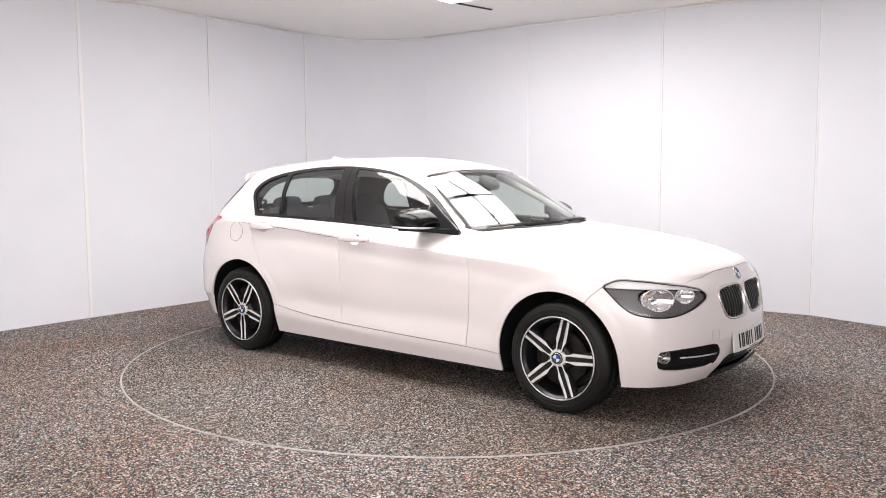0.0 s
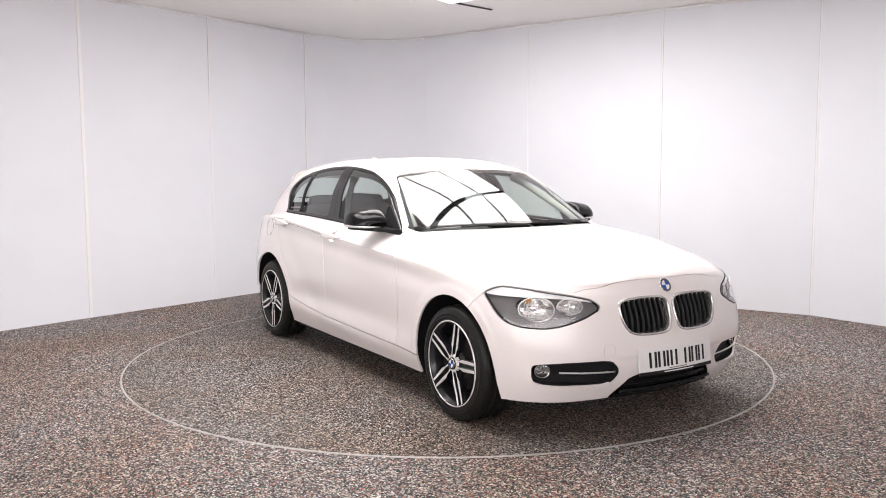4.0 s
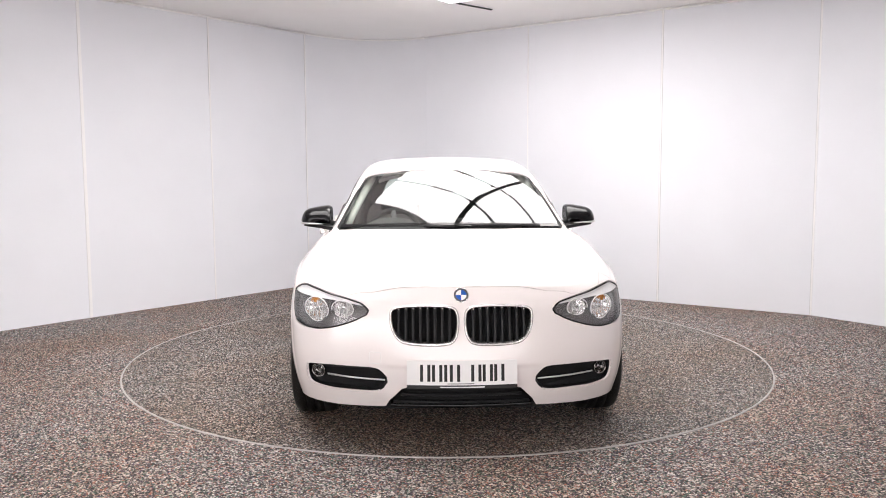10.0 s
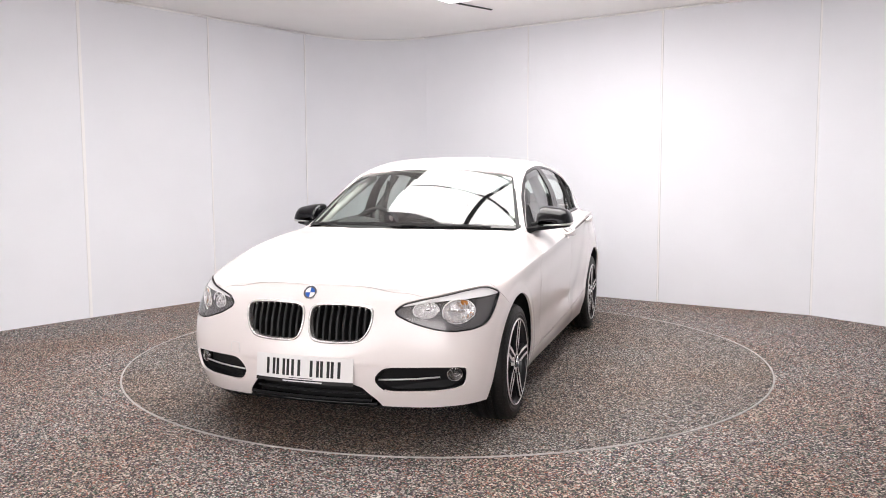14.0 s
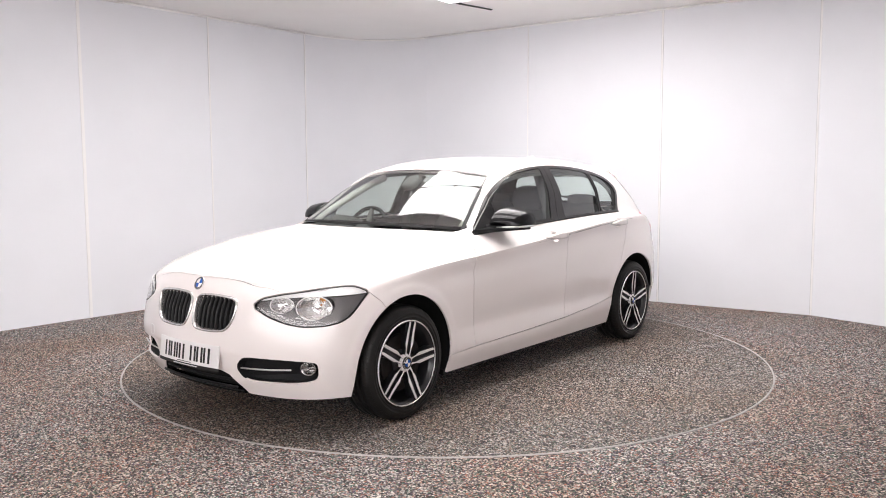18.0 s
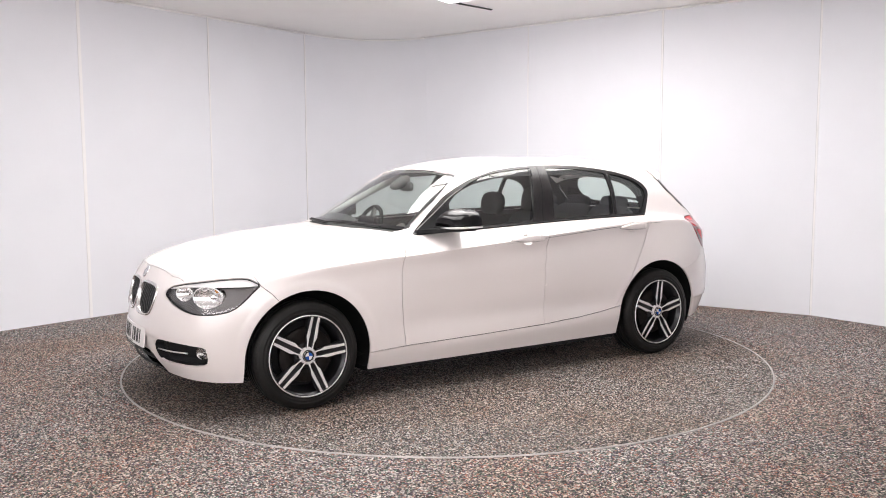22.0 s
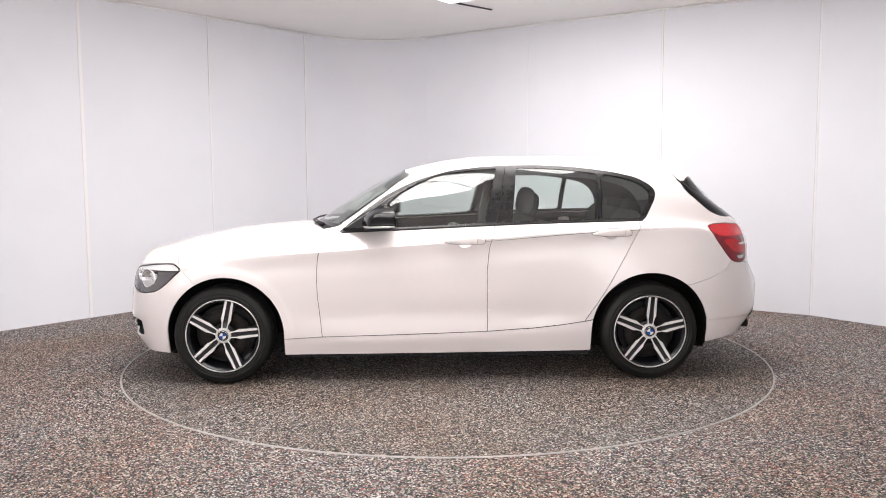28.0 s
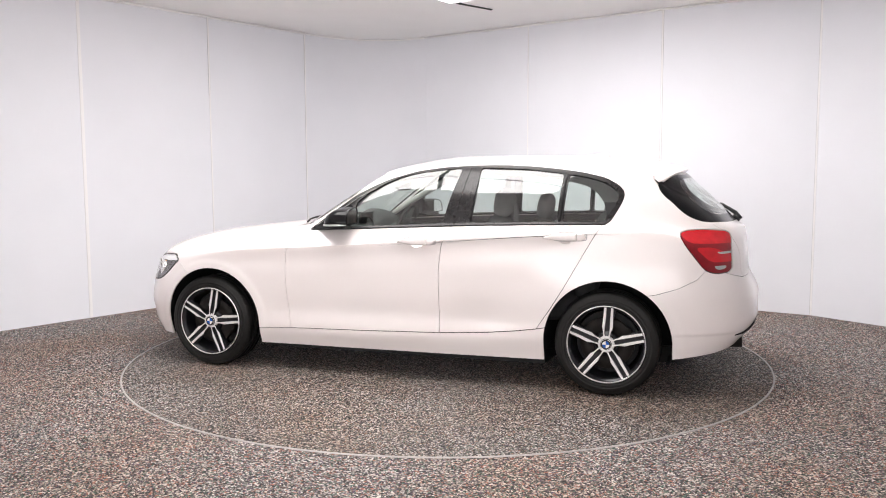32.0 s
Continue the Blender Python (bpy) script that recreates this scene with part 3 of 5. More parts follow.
def sheet_mesh(name, shells, mat, flange=0.012, offset=0.0, both=False, back=False):
    """A mesh of shells (mirrored too, with both), with edges folded inwards, moved along its normals by offset."""
    vs, ns, fs, n0 = [], [], [], 0
    for shell in shells:
        r, t = tidy(shell)
        for m in ((1, -1) if both else (1,)):
            fl = np.array([1, m, 1.0])
            p, nn = (r[:, :3] + r[:, 3:6] * offset) * fl, r[:, 3:6] * fl
            tt = t if m == 1 else t[:, ::-1]
            vs.append(p), ns.append(nn), fs.append(tt + n0)
            n0 += len(p)
            if flange:
                e = np.concatenate([tt[:, [0, 1]], tt[:, [1, 2]], tt[:, [2, 0]]])
                key = np.sort(e, 1)
                _, first, cnt = np.unique(key, axis=0, return_index=True, return_counts=True)
                e = e[first[cnt == 1]]
                e = e[np.linalg.norm(p[e[:, 0]] - p[e[:, 1]], axis=1) > 3e-4]
                e = e[~((np.abs(p[e[:, 0], 1]) < 1e-4) & (np.abs(p[e[:, 1], 1]) < 1e-4))]
                if len(e):
                    a, b = p[e[:, 0]], p[e[:, 1]]
                    na, nb = nn[e[:, 0]], nn[e[:, 1]]
                    w = np.cross(b - a, na + nb)
                    w /= np.linalg.norm(w, axis=1, keepdims=True) + 1e-12
                    k = len(e)
                    vs.append(np.concatenate([a, b, b - nb * flange, a - na * flange]))
                    ns.append(np.concatenate([w] * 4))
                    i = np.arange(k) + n0
                    fs.append(np.concatenate([np.stack([i + k, i, i + 3 * k], 1), np.stack([i + k, i + 3 * k, i + 2 * k], 1)]))
                    n0 += 4 * k
    v, n, f = np.concatenate(vs), np.concatenate(ns), np.concatenate(fs)
    me = bpy.data.meshes.new(name)
    me.vertices.add(len(v))
    me.vertices.foreach_set("co", v.ravel())
    me.loops.add(3 * len(f))
    me.loops.foreach_set("vertex_index", f.ravel().astype(np.int32))
    me.polygons.add(len(f))
    me.polygons.foreach_set("loop_start", np.arange(0, 3 * len(f), 3, dtype=np.int32))
    me.update(calc_edges=True)
    me.polygons.foreach_set("use_smooth", np.ones(len(f), bool))
    me.normals_split_custom_set_from_vertices([tuple(x) for x in n])
    me.materials.append(mat)
    return me


def mirror_mesh(me):
    m2 = me.copy()
    co = np.zeros(len(me.vertices) * 3)
    me.vertices.foreach_get("co", co)
    nn = np.zeros(len(me.loops) * 3)
    me.corner_normals.foreach_get("vector", nn)
    co = co.reshape(-1, 3) * FLIP
    m2.vertices.foreach_set("co", co.ravel())
    m2.flip_normals()
    m2.update()
    return m2


JOINT = 0.0024
FRONT_AXLE, REAR_AXLE = 1.345, -1.345


def arch_distance(r):
    """Negative inside the wheel openings."""
    out = np.full(len(r), 9.0)
    for cx, cz, rad in ((1.33, .312, .366), (-1.347, .312, .375)):
        dx, dz = r[:, 0] - cx, r[:, 2] - cz
        out = np.minimum(out, np.where(dz > 0, np.hypot(dx, dz), np.abs(dx)) - rad)
    return np.where(r[:, 1] < 0.4, 9.0, out)


_, skin = split(SHELL, arch_distance(ROWS))

WINDOW_EDGE = rounded([(.632, .943), (.476, 1.068), (.328, 1.176), (.20, 1.240), (.101, 1.281), (-.083, 1.331), (-.268, 1.354), (-.45, 1.366), (-.632, 1.368), (-.811, 1.361), (-.989, 1.344),
                       (-1.163, 1.319), (-1.301, 1.286), (-1.387, 1.241), (-1.423, 1.198), (-1.415, 1.148), (-1.379, 1.081), (-1.334, 1.008), (-.835, 1.000), (-.379, .986), (.06, .967), (.335, .955)], 1)
FRONT_PANE = rounded([(.335, .972), (.314, 1.128), (.224, 1.202), (.115, 1.258), (.02, 1.294), (-.087, 1.317), (-.25, 1.337), (-.392, 1.347), (-.299, 1.003), (.061, .983)], 1, .008)
REAR_PANE = rounded([(-.519, 1.350), (-.66, 1.347), (-.815, 1.338), (-.991, 1.318), (-1.047, 1.310), (-1.022, 1.020), (-.478, 1.009)], 1, .008)
QUARTER_PANE = rounded([(-1.083, 1.308), (-1.199, 1.288), (-1.29, 1.263), (-1.345, 1.234), (-1.384, 1.196), (-1.385, 1.150), (-1.307, 1.025), (-1.057, 1.020)], 1, .012)
low_side = lambda r: np.maximum(r[:, 7] - 8.1, 5.2 - r[:, 7])

dlo, skin = region(skin, side, WINDOW_EDGE, limit=low_side)
pane_front, dlo = region(dlo, side, FRONT_PANE)
pane_rear, dlo = region(dlo, side, REAR_PANE)
pane_quarter, dlo = region(dlo, side, QUARTER_PANE)

SCREEN_EDGE = rounded([(.715, .965), (.652, 1.10), (.588, 1.249), (.568, 1.290), (.545, 1.303), (.49, 1.317), (.30, 1.334), (0, 1.342), (-.3, 1.342), (-.3, .97), (0, .985), (.5, .980)], 1)
skin = region(skin, front, SCREEN_EDGE, JOINT / 2, lambda r: np.maximum(-.15 - r[:, 0], 7.4 - r[:, 7]))[1]
BACKLIGHT = rounded([(.562, 1.287), (.627, 1.19), (.658, 1.09), (.657, 1.045), (.63, 1.024), (.4, 1.018), (0, 1.012), (-.3, 1.012), (-.3, 1.305), (0, 1.305), (.4, 1.302), (.52, 1.30)], 1)
BACKLIGHT_CLEAR = rounded([(.47, 1.262), (.52, 1.19), (.54, 1.11), (.52, 1.075), (.42, 1.06), (0, 1.055), (-.3, 1.055), (-.3, 1.28), (0, 1.28), (.38, 1.278)], 2)
backlight, skin = region(skin, front, BACKLIGHT, JOINT / 2, lambda r: np.maximum(r[:, 0] + 1.45, 6.02 - r[:, 7]))
backlight, backlight_frit = region(backlight, front, BACKLIGHT_CLEAR)

LAMP_EDGE = rounded([(-1.118, .660), (-1.073, .700), (-.964, .724), (-.757, .752), (-.644, .760), (-.593, .755), (-.529, .724), (-.558, .692), (-.602, .636),
                     (-.658, .590), (-.747, .572), (-.859, .568), (-.946, .582), (-1.042, .614)], 1)
lamp_area, skin = region(skin, oblique, LAMP_EDGE, 0.003, lambda r: np.maximum(1.4 - r[:, 0], r[:, 6] - 7))
TAIL_EDGE = rounded([(-1.742, .963), (-1.775, .980), (-1.874, .985), (-2.003, .974), (-2.03, .949), (-2.04, .742), (-1.952, .733), (-1.896, .750), (-1.864, .786), (-1.784, .890)], 1)
tail_area, skin = region(skin, side, TAIL_EDGE, 0.003, lambda r: .50 - r[:, 1])
KIDNEY = rounded([(.018, .650), (.028, .678), (.060, .691), (.175, .695), (.283, .690), (.325, .681), (.337, .660), (.332, .601), (.311, .557), (.285, .533), (.255, .523), (.174, .517),
                  (.085, .518), (.045, .527), (.026, .555), (.017, .605)], 3)
skin = region(skin, front, KIDNEY, 0.0, lambda r: 1.5 - r[:, 0])[1]
FOG = rounded([(.343, .345), (.384, .394), (.419, .406), (.627, .406), (.742, .397), (.760, .385), (.753, .315), (.728, .291), (.645, .280), (.425, .277), (.378, .292)], 1)
skin = region(skin, front, FOG, 0.0, lambda r: 1.5 - r[:, 0])[1]
INTAKE = [(-.2, .323), (0, .323), (.24, .316), (.285, .300), (.315, .268), (.345, .236), (.380, .17), (-.2, .17)]
skin = region(skin, front, INTAKE, 0.0, lambda r: 1.5 - r[:, 0])[1]

HOOD = rounded([(2.3, -.3), (2.3, .40), (1.967, .405), (1.945, .476), (1.934, .52), (1.927, .56), (1.86, .645), (1.80, .700), (1.766, .712), (1.699, .728), (1.60, .741), (1.474, .752),
                (1.2, .768), (1.016, .778), (.86, .775), (.715, .745), (.755, .60), (.835, .30), (.872, 0), (.872, -.3)], 1, .03)
hood, skin = region(skin, above, HOOD, .0006, lambda r: np.maximum(5.3 - r[:, 7], np.where(r[:, 6] < 2.3, r[:, 0] - 1.998 + .042 * (r[:, 1] / .45) ** 2, -1)))
COWL = [(.90, -.3), (.885, .3), (.84, .5), (.76, .69), (.62, .73), (.60, .71), (.74, .45), (.82, -.3)]
cowl, skin = region(skin, above, COWL, 0.0, lambda r: np.maximum(7.3 - r[:, 7], r[:, 6] - 8.6))

SILL = [(1.05, .28), (.958, .284), (.714, .296), (.2, .306), (-.313, .321), (-.6, .338), (-.803, .360), (-.93, .380), (-1.05, .405), (-1.1, .1), (1.05, .1)]
below_belt = lambda r: r[:, 7] - 6.3
sill, skin = region(skin, side, SILL, JOINT * 1.15, below_belt)
DOOR_FRONT = [(.66, .955), (.700, .890), (.728, .85), (.745, .805), (.755, .72), (.756, .646), (.752, .55), (.744, .467), (.722, .25), (-.313, .25), (-.311, .45),
              (-.309, .70), (-.324, .85), (-.378, 1.02), (.2, 1.02)]
door_front, skin = region(skin, side, DOOR_FRONT, JOINT * .8, below_belt)
DOOR_REAR = [(-.378, 1.02), (-.324, .85), (-.309, .70), (-.311, .45), (-.313, .25), (-.86, .25), (-.935, .392), (-1.012, .505), (-1.089, .63), (-1.17, .775), (-1.246, .911),
             (-1.335, 1.06)]
door_rear, skin = region(skin, side, DOOR_REAR, JOINT * .8, below_belt)
HANDLES = ((-.045, .892, -.292, .896), (-.972, .934, -1.218, .939))
cup_edge = lambda h: [((h[0] + h[2]) / 2 + .047 * math.cos(q), (h[1] + h[3]) / 2 - .008 + .034 * math.sin(q)) for q in np.linspace(0, 2 * math.pi, 33)[:-1]]
door_front = region(door_front, side, cup_edge(HANDLES[0]))[1]
door_rear = region(door_rear, side, cup_edge(HANDLES[1]))[1]
BUMPER_FRONT = [(2.4, .1), (1.40, .1), (1.44, .55), (1.50, .621), (1.545, .673), (1.60, .72), (1.64, .80), (2.4, .80)]
bumper_front, skin = region(skin, side, BUMPER_FRONT, JOINT * .6, lambda r: np.where(r[:, 0] > 1.9, -1, r[:, 7] - 7.0))
BUMPER_REAR = [(-2.5, .1), (-1.5, .1), (-1.5, .598), (-1.622, .616), (-1.745, .652), (-1.851, .704), (-1.905, .770), (-2.1, .70), (-2.5, .70)]
bumper_rear, skin = region(skin, side, BUMPER_REAR, JOINT * .6, below_belt)
TAILGATE = [(-.3, .65), (.53, .65), (.545, .75), (.56, .95), (.60, 1.0), (.615, 1.05), (.615, 1.15), (-.3, 1.15)]
tailgate, skin = region(skin, front, TAILGATE, JOINT * .8, lambda r: np.maximum(r[:, 0] + 1.6, r[:, 7] - 7.4))
FENDER = [(1.8, .2), (1.8, 1.0), (.55, 1.0), (.55, .2)]
fender, skin = region(skin, side, FENDER, 0.0, lambda r: r[:, 7] - 6.6)

skin, door_front, door_rear, sill = (without_slivers(x) for x in (skin, door_front, door_rear, sill))

# ---- the car: its parts ----
car = tagged(new("car"), "white five-door hatchback car with black trim standing on the turntable", "car")
part("body", sheet_mesh("body", [skin], MAT_PAINT, both=True), None, car)
part("hood", sheet_mesh("hood", [hood], MAT_PAINT, both=True), None, car)
part("front_bumper", sheet_mesh("front_bumper", [bumper_front], MAT_PAINT, both=True, flange=0.012), None, car)
part("rear_bumper", sheet_mesh("rear_bumper", [bumper_rear], MAT_PAINT, both=True, flange=0.012), None, car)
part("tailgate", sheet_mesh("tailgate", [tailgate], MAT_PAINT, both=True), None, car)


def screen_point(a, b):
    """The windscreen's curved sheet: a from -1 to 1 across, b from 0 at its foot to 1 at its head."""
    half = .722 - .163 * b
    y = a * half
    x0, z0 = .812 - .160 * a * a - .010 * a ** 4, .984 - .018 * a * a
    x1, z1 = .226 - .075 * a * a - .010 * a ** 4, 1.3425 - .034 * a * a
    bulge = .011 * math.sin(math.pi * b) * (1 - .4 * a * a)
    lift = bulge + .010 - .045 * max(0, b - .45) ** 2
    return (x0 + (x1 - x0) * b + lift * .5, y, z0 + (z1 - z0) * b + lift * .87)


def screen_mesh(name, keep, mat, drop=0.0):
    na, nb = 128, 64
    v = [screen_point(-1 + 2 * i / na, j / nb) for i in range(na + 1) for j in range(nb + 1)]
    v = [(x - drop * .5, y, z - drop * .87) for x, y, z in v]
    f = []
    for i in range(na):
        for j in range(nb):
            if keep(i, j, na, nb):
                k = i * (nb + 1) + j
                f.append((k, k + nb + 1, k + nb + 2, k + 1))
    return mesh_of(name, v, f, mat, True)


clear = lambda i, j, na, nb: 2 <= i < na - 2 and 3 <= j < nb - 1
windscreen = part("windscreen", screen_mesh("windscreen", clear, MAT_SCREEN), None, car, "clear tinted windscreen glass")
windscreen.visible_shadow = False
at_side = lambda i, na: i < 2 or i >= na - 2
part("black_border", screen_mesh("black_border", lambda i, j, na, nb: not clear(i, j, na, nb) and not at_side(i, na), MAT_FRIT), None, windscreen)
part("side_seal", screen_mesh("side_seal", lambda i, j, na, nb: at_side(i, na), MAT_SATIN), None, windscreen, "black rubber seal at the screen's side")
rear_window = part("rear_window", sheet_mesh("rear_window", [backlight], MAT_GLASS, 0, both=True), None, car, "tinted rear window glass")
rear_window.visible_shadow = False
part("black_border", sheet_mesh("black_border", [backlight_frit], MAT_GLOSS, 0.004, both=True), None, rear_window)


def skin_at(a, b, which="front"):
    """A point of the outer skin and its normal, by (y, z) at the front or the rear, or by (x, z) on the side; y may be negative at the ends."""
    if which == "side":
        ok = (ROWS[:, 7] < 8.0) & (ROWS[:, 1] > 0.3)
        p = ROWS[ok][:, [0, 2]] - (a, b)
    else:
        ok = (ROWS[:, 0] > 1.3) if which == "front" else (ROWS[:, 0] < -1.5)
        p = ROWS[ok][:, [1, 2]] - (abs(a), b)
    d = (p ** 2).sum(1)
    near = np.argsort(d)[:6]
    w = 1 / (d[near] + 1e-6)
    q = (ROWS[ok][near, :6] * w[:, None]).sum(0) / w.sum()
    n = Vector(q[3:6]).normalized()
    if which == "side":
        return Vector((a, q[1], b)), n
    s = -1 if a < 0 else 1
    return Vector((q[0], a, b)), Vector((n.x, n.y * s, n.z))


def lozenge(lx, ly, lz, n=24, m=10, power=2.6):
    """A rounded pebble with half sizes lx, ly, lz."""
    verts, faces = [], []
    def sp(c):
        return math.copysign(abs(c) ** (2 / power), c)
    for j in range(m + 1):
        ph = -math.pi / 2 + math.pi * j / m
        for i in range(n):
            th = 2 * math.pi * i / n
            verts.append((lx * sp(math.cos(ph)) * sp(math.cos(th)), ly * sp(math.cos(ph)) * sp(math.sin(th)), lz * sp(math.sin(ph))))
    for j in range(m):
        for i in range(n):
            faces.append((j * n + i, j * n + (i + 1) % n, (j + 1) * n + (i + 1) % n, (j + 1) * n + i))
    return verts, faces


def moved(vf, m):
    return [m @ Vector(v) for v in vf[0]], vf[1]


def joined(items):
    vs, fs = [], []
    for v, f in items:
        k = len(vs)
        vs += [tuple(p) for p in v]
        fs += [tuple(i + k for i in q) for q in f]
    return vs, fs


def mirrored(vf, s):
    if s == 1:
        return vf
    return [(p[0], -p[1], p[2]) for p in vf[0]], [tuple(reversed(q)) for q in vf[1]]


def both_sides(name, shell, mat, parent, label="", **kw):
    me = sheet_mesh(name, [shell], mat, **kw)
    return part(name, me, None, parent, label), part(name, mirror_mesh(me), None, parent, label)


both_sides("cowl", main_piece(cowl), MAT_BLACK, car, "black plastic cowl under the windscreen", flange=0.004, offset=-0.012)
both_sides("fender", fender, MAT_PAINT, car, flange=0.012)
both_sides("sill", sill, MAT_PAINT, car, flange=0.012)
front_doors = both_sides("front_door", door_front, MAT_PAINT, car)
rear_doors = both_sides("rear_door", door_rear, MAT_PAINT, car)
pillar = lambda r: ((r[:, 0] + .376) * .9796 + (r[:, 2] - .994) * .2010)
trim_front, trim_rear = split(dlo, -(pillar(dlo[0])) + .0016)[0], split(dlo, pillar(dlo[0]) + .0016)[0]
for shell in (trim_front, trim_rear):
    both_sides("window_trim", shell, MAT_SURROUND, car, "gloss black window surround", flange=0.012)


def steeper(shell):
    """The panes curve in less than the body round them, at their top and at their foot."""
    r = shell[0].copy()
    top, foot = np.maximum(0, r[:, 2] - 1.2), np.maximum(0, 1.03 - r[:, 2])
    r[:, 1] += .42 * top ** 2 - .042 * (1.345 - r[:, 2]) - 2 * foot ** 2
    r[:, 5] -= r[:, 4] * (.84 * top + .042 + 4 * foot)
    r[:, 3:6] /= np.linalg.norm(r[:, 3:6], axis=1, keepdims=True)
    return r, shell[1]


for shell, owners in ((pane_front, front_doors), (pane_rear, rear_doors), (pane_quarter, rear_doors)):
    me = sheet_mesh("window_pane", [steeper(shell)], MAT_GLASS, 0, offset=-0.008)
    for k, own in enumerate(owners):
        ob = part("window_pane", me if k == 0 else mirror_mesh(me), None, own, "greenish tinted side window glass")
        ob.visible_shadow = False


def belt_strip(s):
    """The slim strip along the foot of the side windows."""
    pts = []
    for i in range(40):
        x = .60 - 1.92 * i / 39
        z = float(np.interp(-x, [-.60, -.335, -.06, .379, .835, 1.325], [.947, .957, .969, .988, 1.002, 1.010]))
        p, n = skin_at(x, z, "side")
        pts.append((p.x, (p.y + .001) * s, z))
    v, f = tube(pts, 0.0055, 8)
    return mesh_of("belt_strip", v, f, MAT_BLACK, True)


for s in (1, -1):
    part("belt_strip", belt_strip(s), None, car, "slim black strip under the side windows")

# the slim bright channel behind the front pane and the bar before the quarter pane
for (x0, z0), (x1, z1), rad, mat, owners, nm in (((-.400, 1.335), (-.306, 1.006), .0028, MAT_GREY_LINE, front_doors, "window_channel"), ((-1.066, 1.302), (-1.040, 1.022), .009, MAT_SATIN, rear_doors, "quarter_bar")):
    pts = [skin_at(x0 + (x1 - x0) * k / 10, z0 + (z1 - z0) * k / 10, "side")[0] - Vector((0, .004, 0)) for k in range(11)]
    for s, own in zip((1, -1), owners):
        part(nm, mesh_of(nm, *mirrored(tube(pts, rad, 8), s), mat, True), None, own)

# a fine pale line up the windscreen pillar, painted for the reflection in its joint
for s in (1, -1):
    pts = [skin_at(x, z, "side")[0] + Vector((0, .0015, 0)) for x, z in ((.590, .968), (.561, .988), (.499, 1.028), (.439, 1.068), (.376, 1.112), (.312, 1.156), (.25, 1.190), (.19, 1.218))]
    part("pillar_glint", mesh_of("pillar_glint", *mirrored(tube(pts, [.0022, .0028, .0028, .0028, .0026, .0024, .0020, .0010], 8), s), MAT_GREY_LINE, True), None, car, "fine pale line painting the glint in the pillar joint")

# door handles


def handle_cup(h):
    """The hollow behind a handle, pressed into the door skin."""
    rim = [skin_at(x, z, "side")[0] for x, z in cup_edge(h)]
    c = sum(rim, Vector()) / len(rim)
    v, f, n = [], [], len(rim)
    for k in (1.04, 1.0, .9, .75, .55, .3, .02):
        for q in rim:
            d = .030 * (1 - min(k, 1) ** 2) + (.003 if k > 1 else 0)
            v.append((c.x + (q.x - c.x) * k, c.y + (q.y - c.y) * min(k, 1) - d, c.z + (q.z - c.z) * k))
    for j in range(6):
        f += [(j * n + i, j * n + (i + 1) % n, (j + 1) * n + (i + 1) % n, (j + 1) * n + i) for i in range(n)]
    return v, f


def handle_grip(h, u0, u1, grow=1.0):
    """A bowed pull handle, tapered in front, from a share u0 to u1 of its length."""
    v, f, n, m = [], [], 16, 26
    for i in range(m + 1):
        u = u0 + (u1 - u0) * i / m
        x, z = h[0] + (h[2] - h[0]) * u, h[1] + (h[3] - h[1]) * u
        hi = .0215 * min(1, .30 + 1.75 * u) * math.sqrt(max(.02, 1 - max(0, (u - .86) / .14) ** 2)) * grow
        out = .006 + .028 * math.sin(math.pi * min(1, max(0, u))) ** .55
        y = skin_at(x, z, "side")[0].y + out
        for k in range(n):
            a = 2 * math.pi * k / n
            c, d = math.cos(a), math.sin(a)
            v.append((x, y + .0125 * grow * math.copysign(abs(c) ** .40, c), z + .004 * math.sin(math.pi * u) + hi * math.copysign(abs(d) ** .55, d)))
    for i in range(m):
        f += [(i * n + k, i * n + (k + 1) % n, (i + 1) * n + (k + 1) % n, (i + 1) * n + k) for k in range(n)]
    return v, f + [tuple(range(n - 1, -1, -1)), tuple(m * n + k for k in range(n))]


for h, owners in zip(HANDLES, (front_doors, rear_doors)):
    for s, own in zip((1, -1), owners):
        part("handle", mesh_of("handle", *mirrored(handle_grip(h, 0, .80), s), MAT_PAINT, True), None, own, "white pull handle")
        part("lock_cover", mesh_of("lock_cover", *mirrored(handle_grip(h, .812, 1.0), s), MAT_PAINT, True), None, own)
        # grey line for the joint, which also paints the shade along the handle's edge
        joint_shade = []
        for q in np.linspace(0, 2 * math.pi, 41)[:-1]:
            u = .5 - .5 * math.cos(q)
            x, z = h[0] + .006 + (h[2] - h[0] - .012) * u, h[1] + (h[3] - h[1]) * u + .004 * math.sin(math.pi * u)
            z += math.copysign(.0262 * min(1, .30 + 1.75 * u) * abs(math.sin(q)) ** .35, math.sin(q))
            pt, nn = skin_at(x, z, "side")
            joint_shade.append((pt.x, pt.y + .001, pt.z))
        part("handle_joint_shade", mesh_of("handle_joint_shade", *mirrored(tube(joint_shade, .0023, 6, True), s), MAT_GREY_LINE, True), None, own, "fine grey line for the joint and shade round the handle")
        part("handle_recess", mesh_of("handle_recess", *mirrored(handle_cup(h), s), MAT_PAINT, True), None, own)

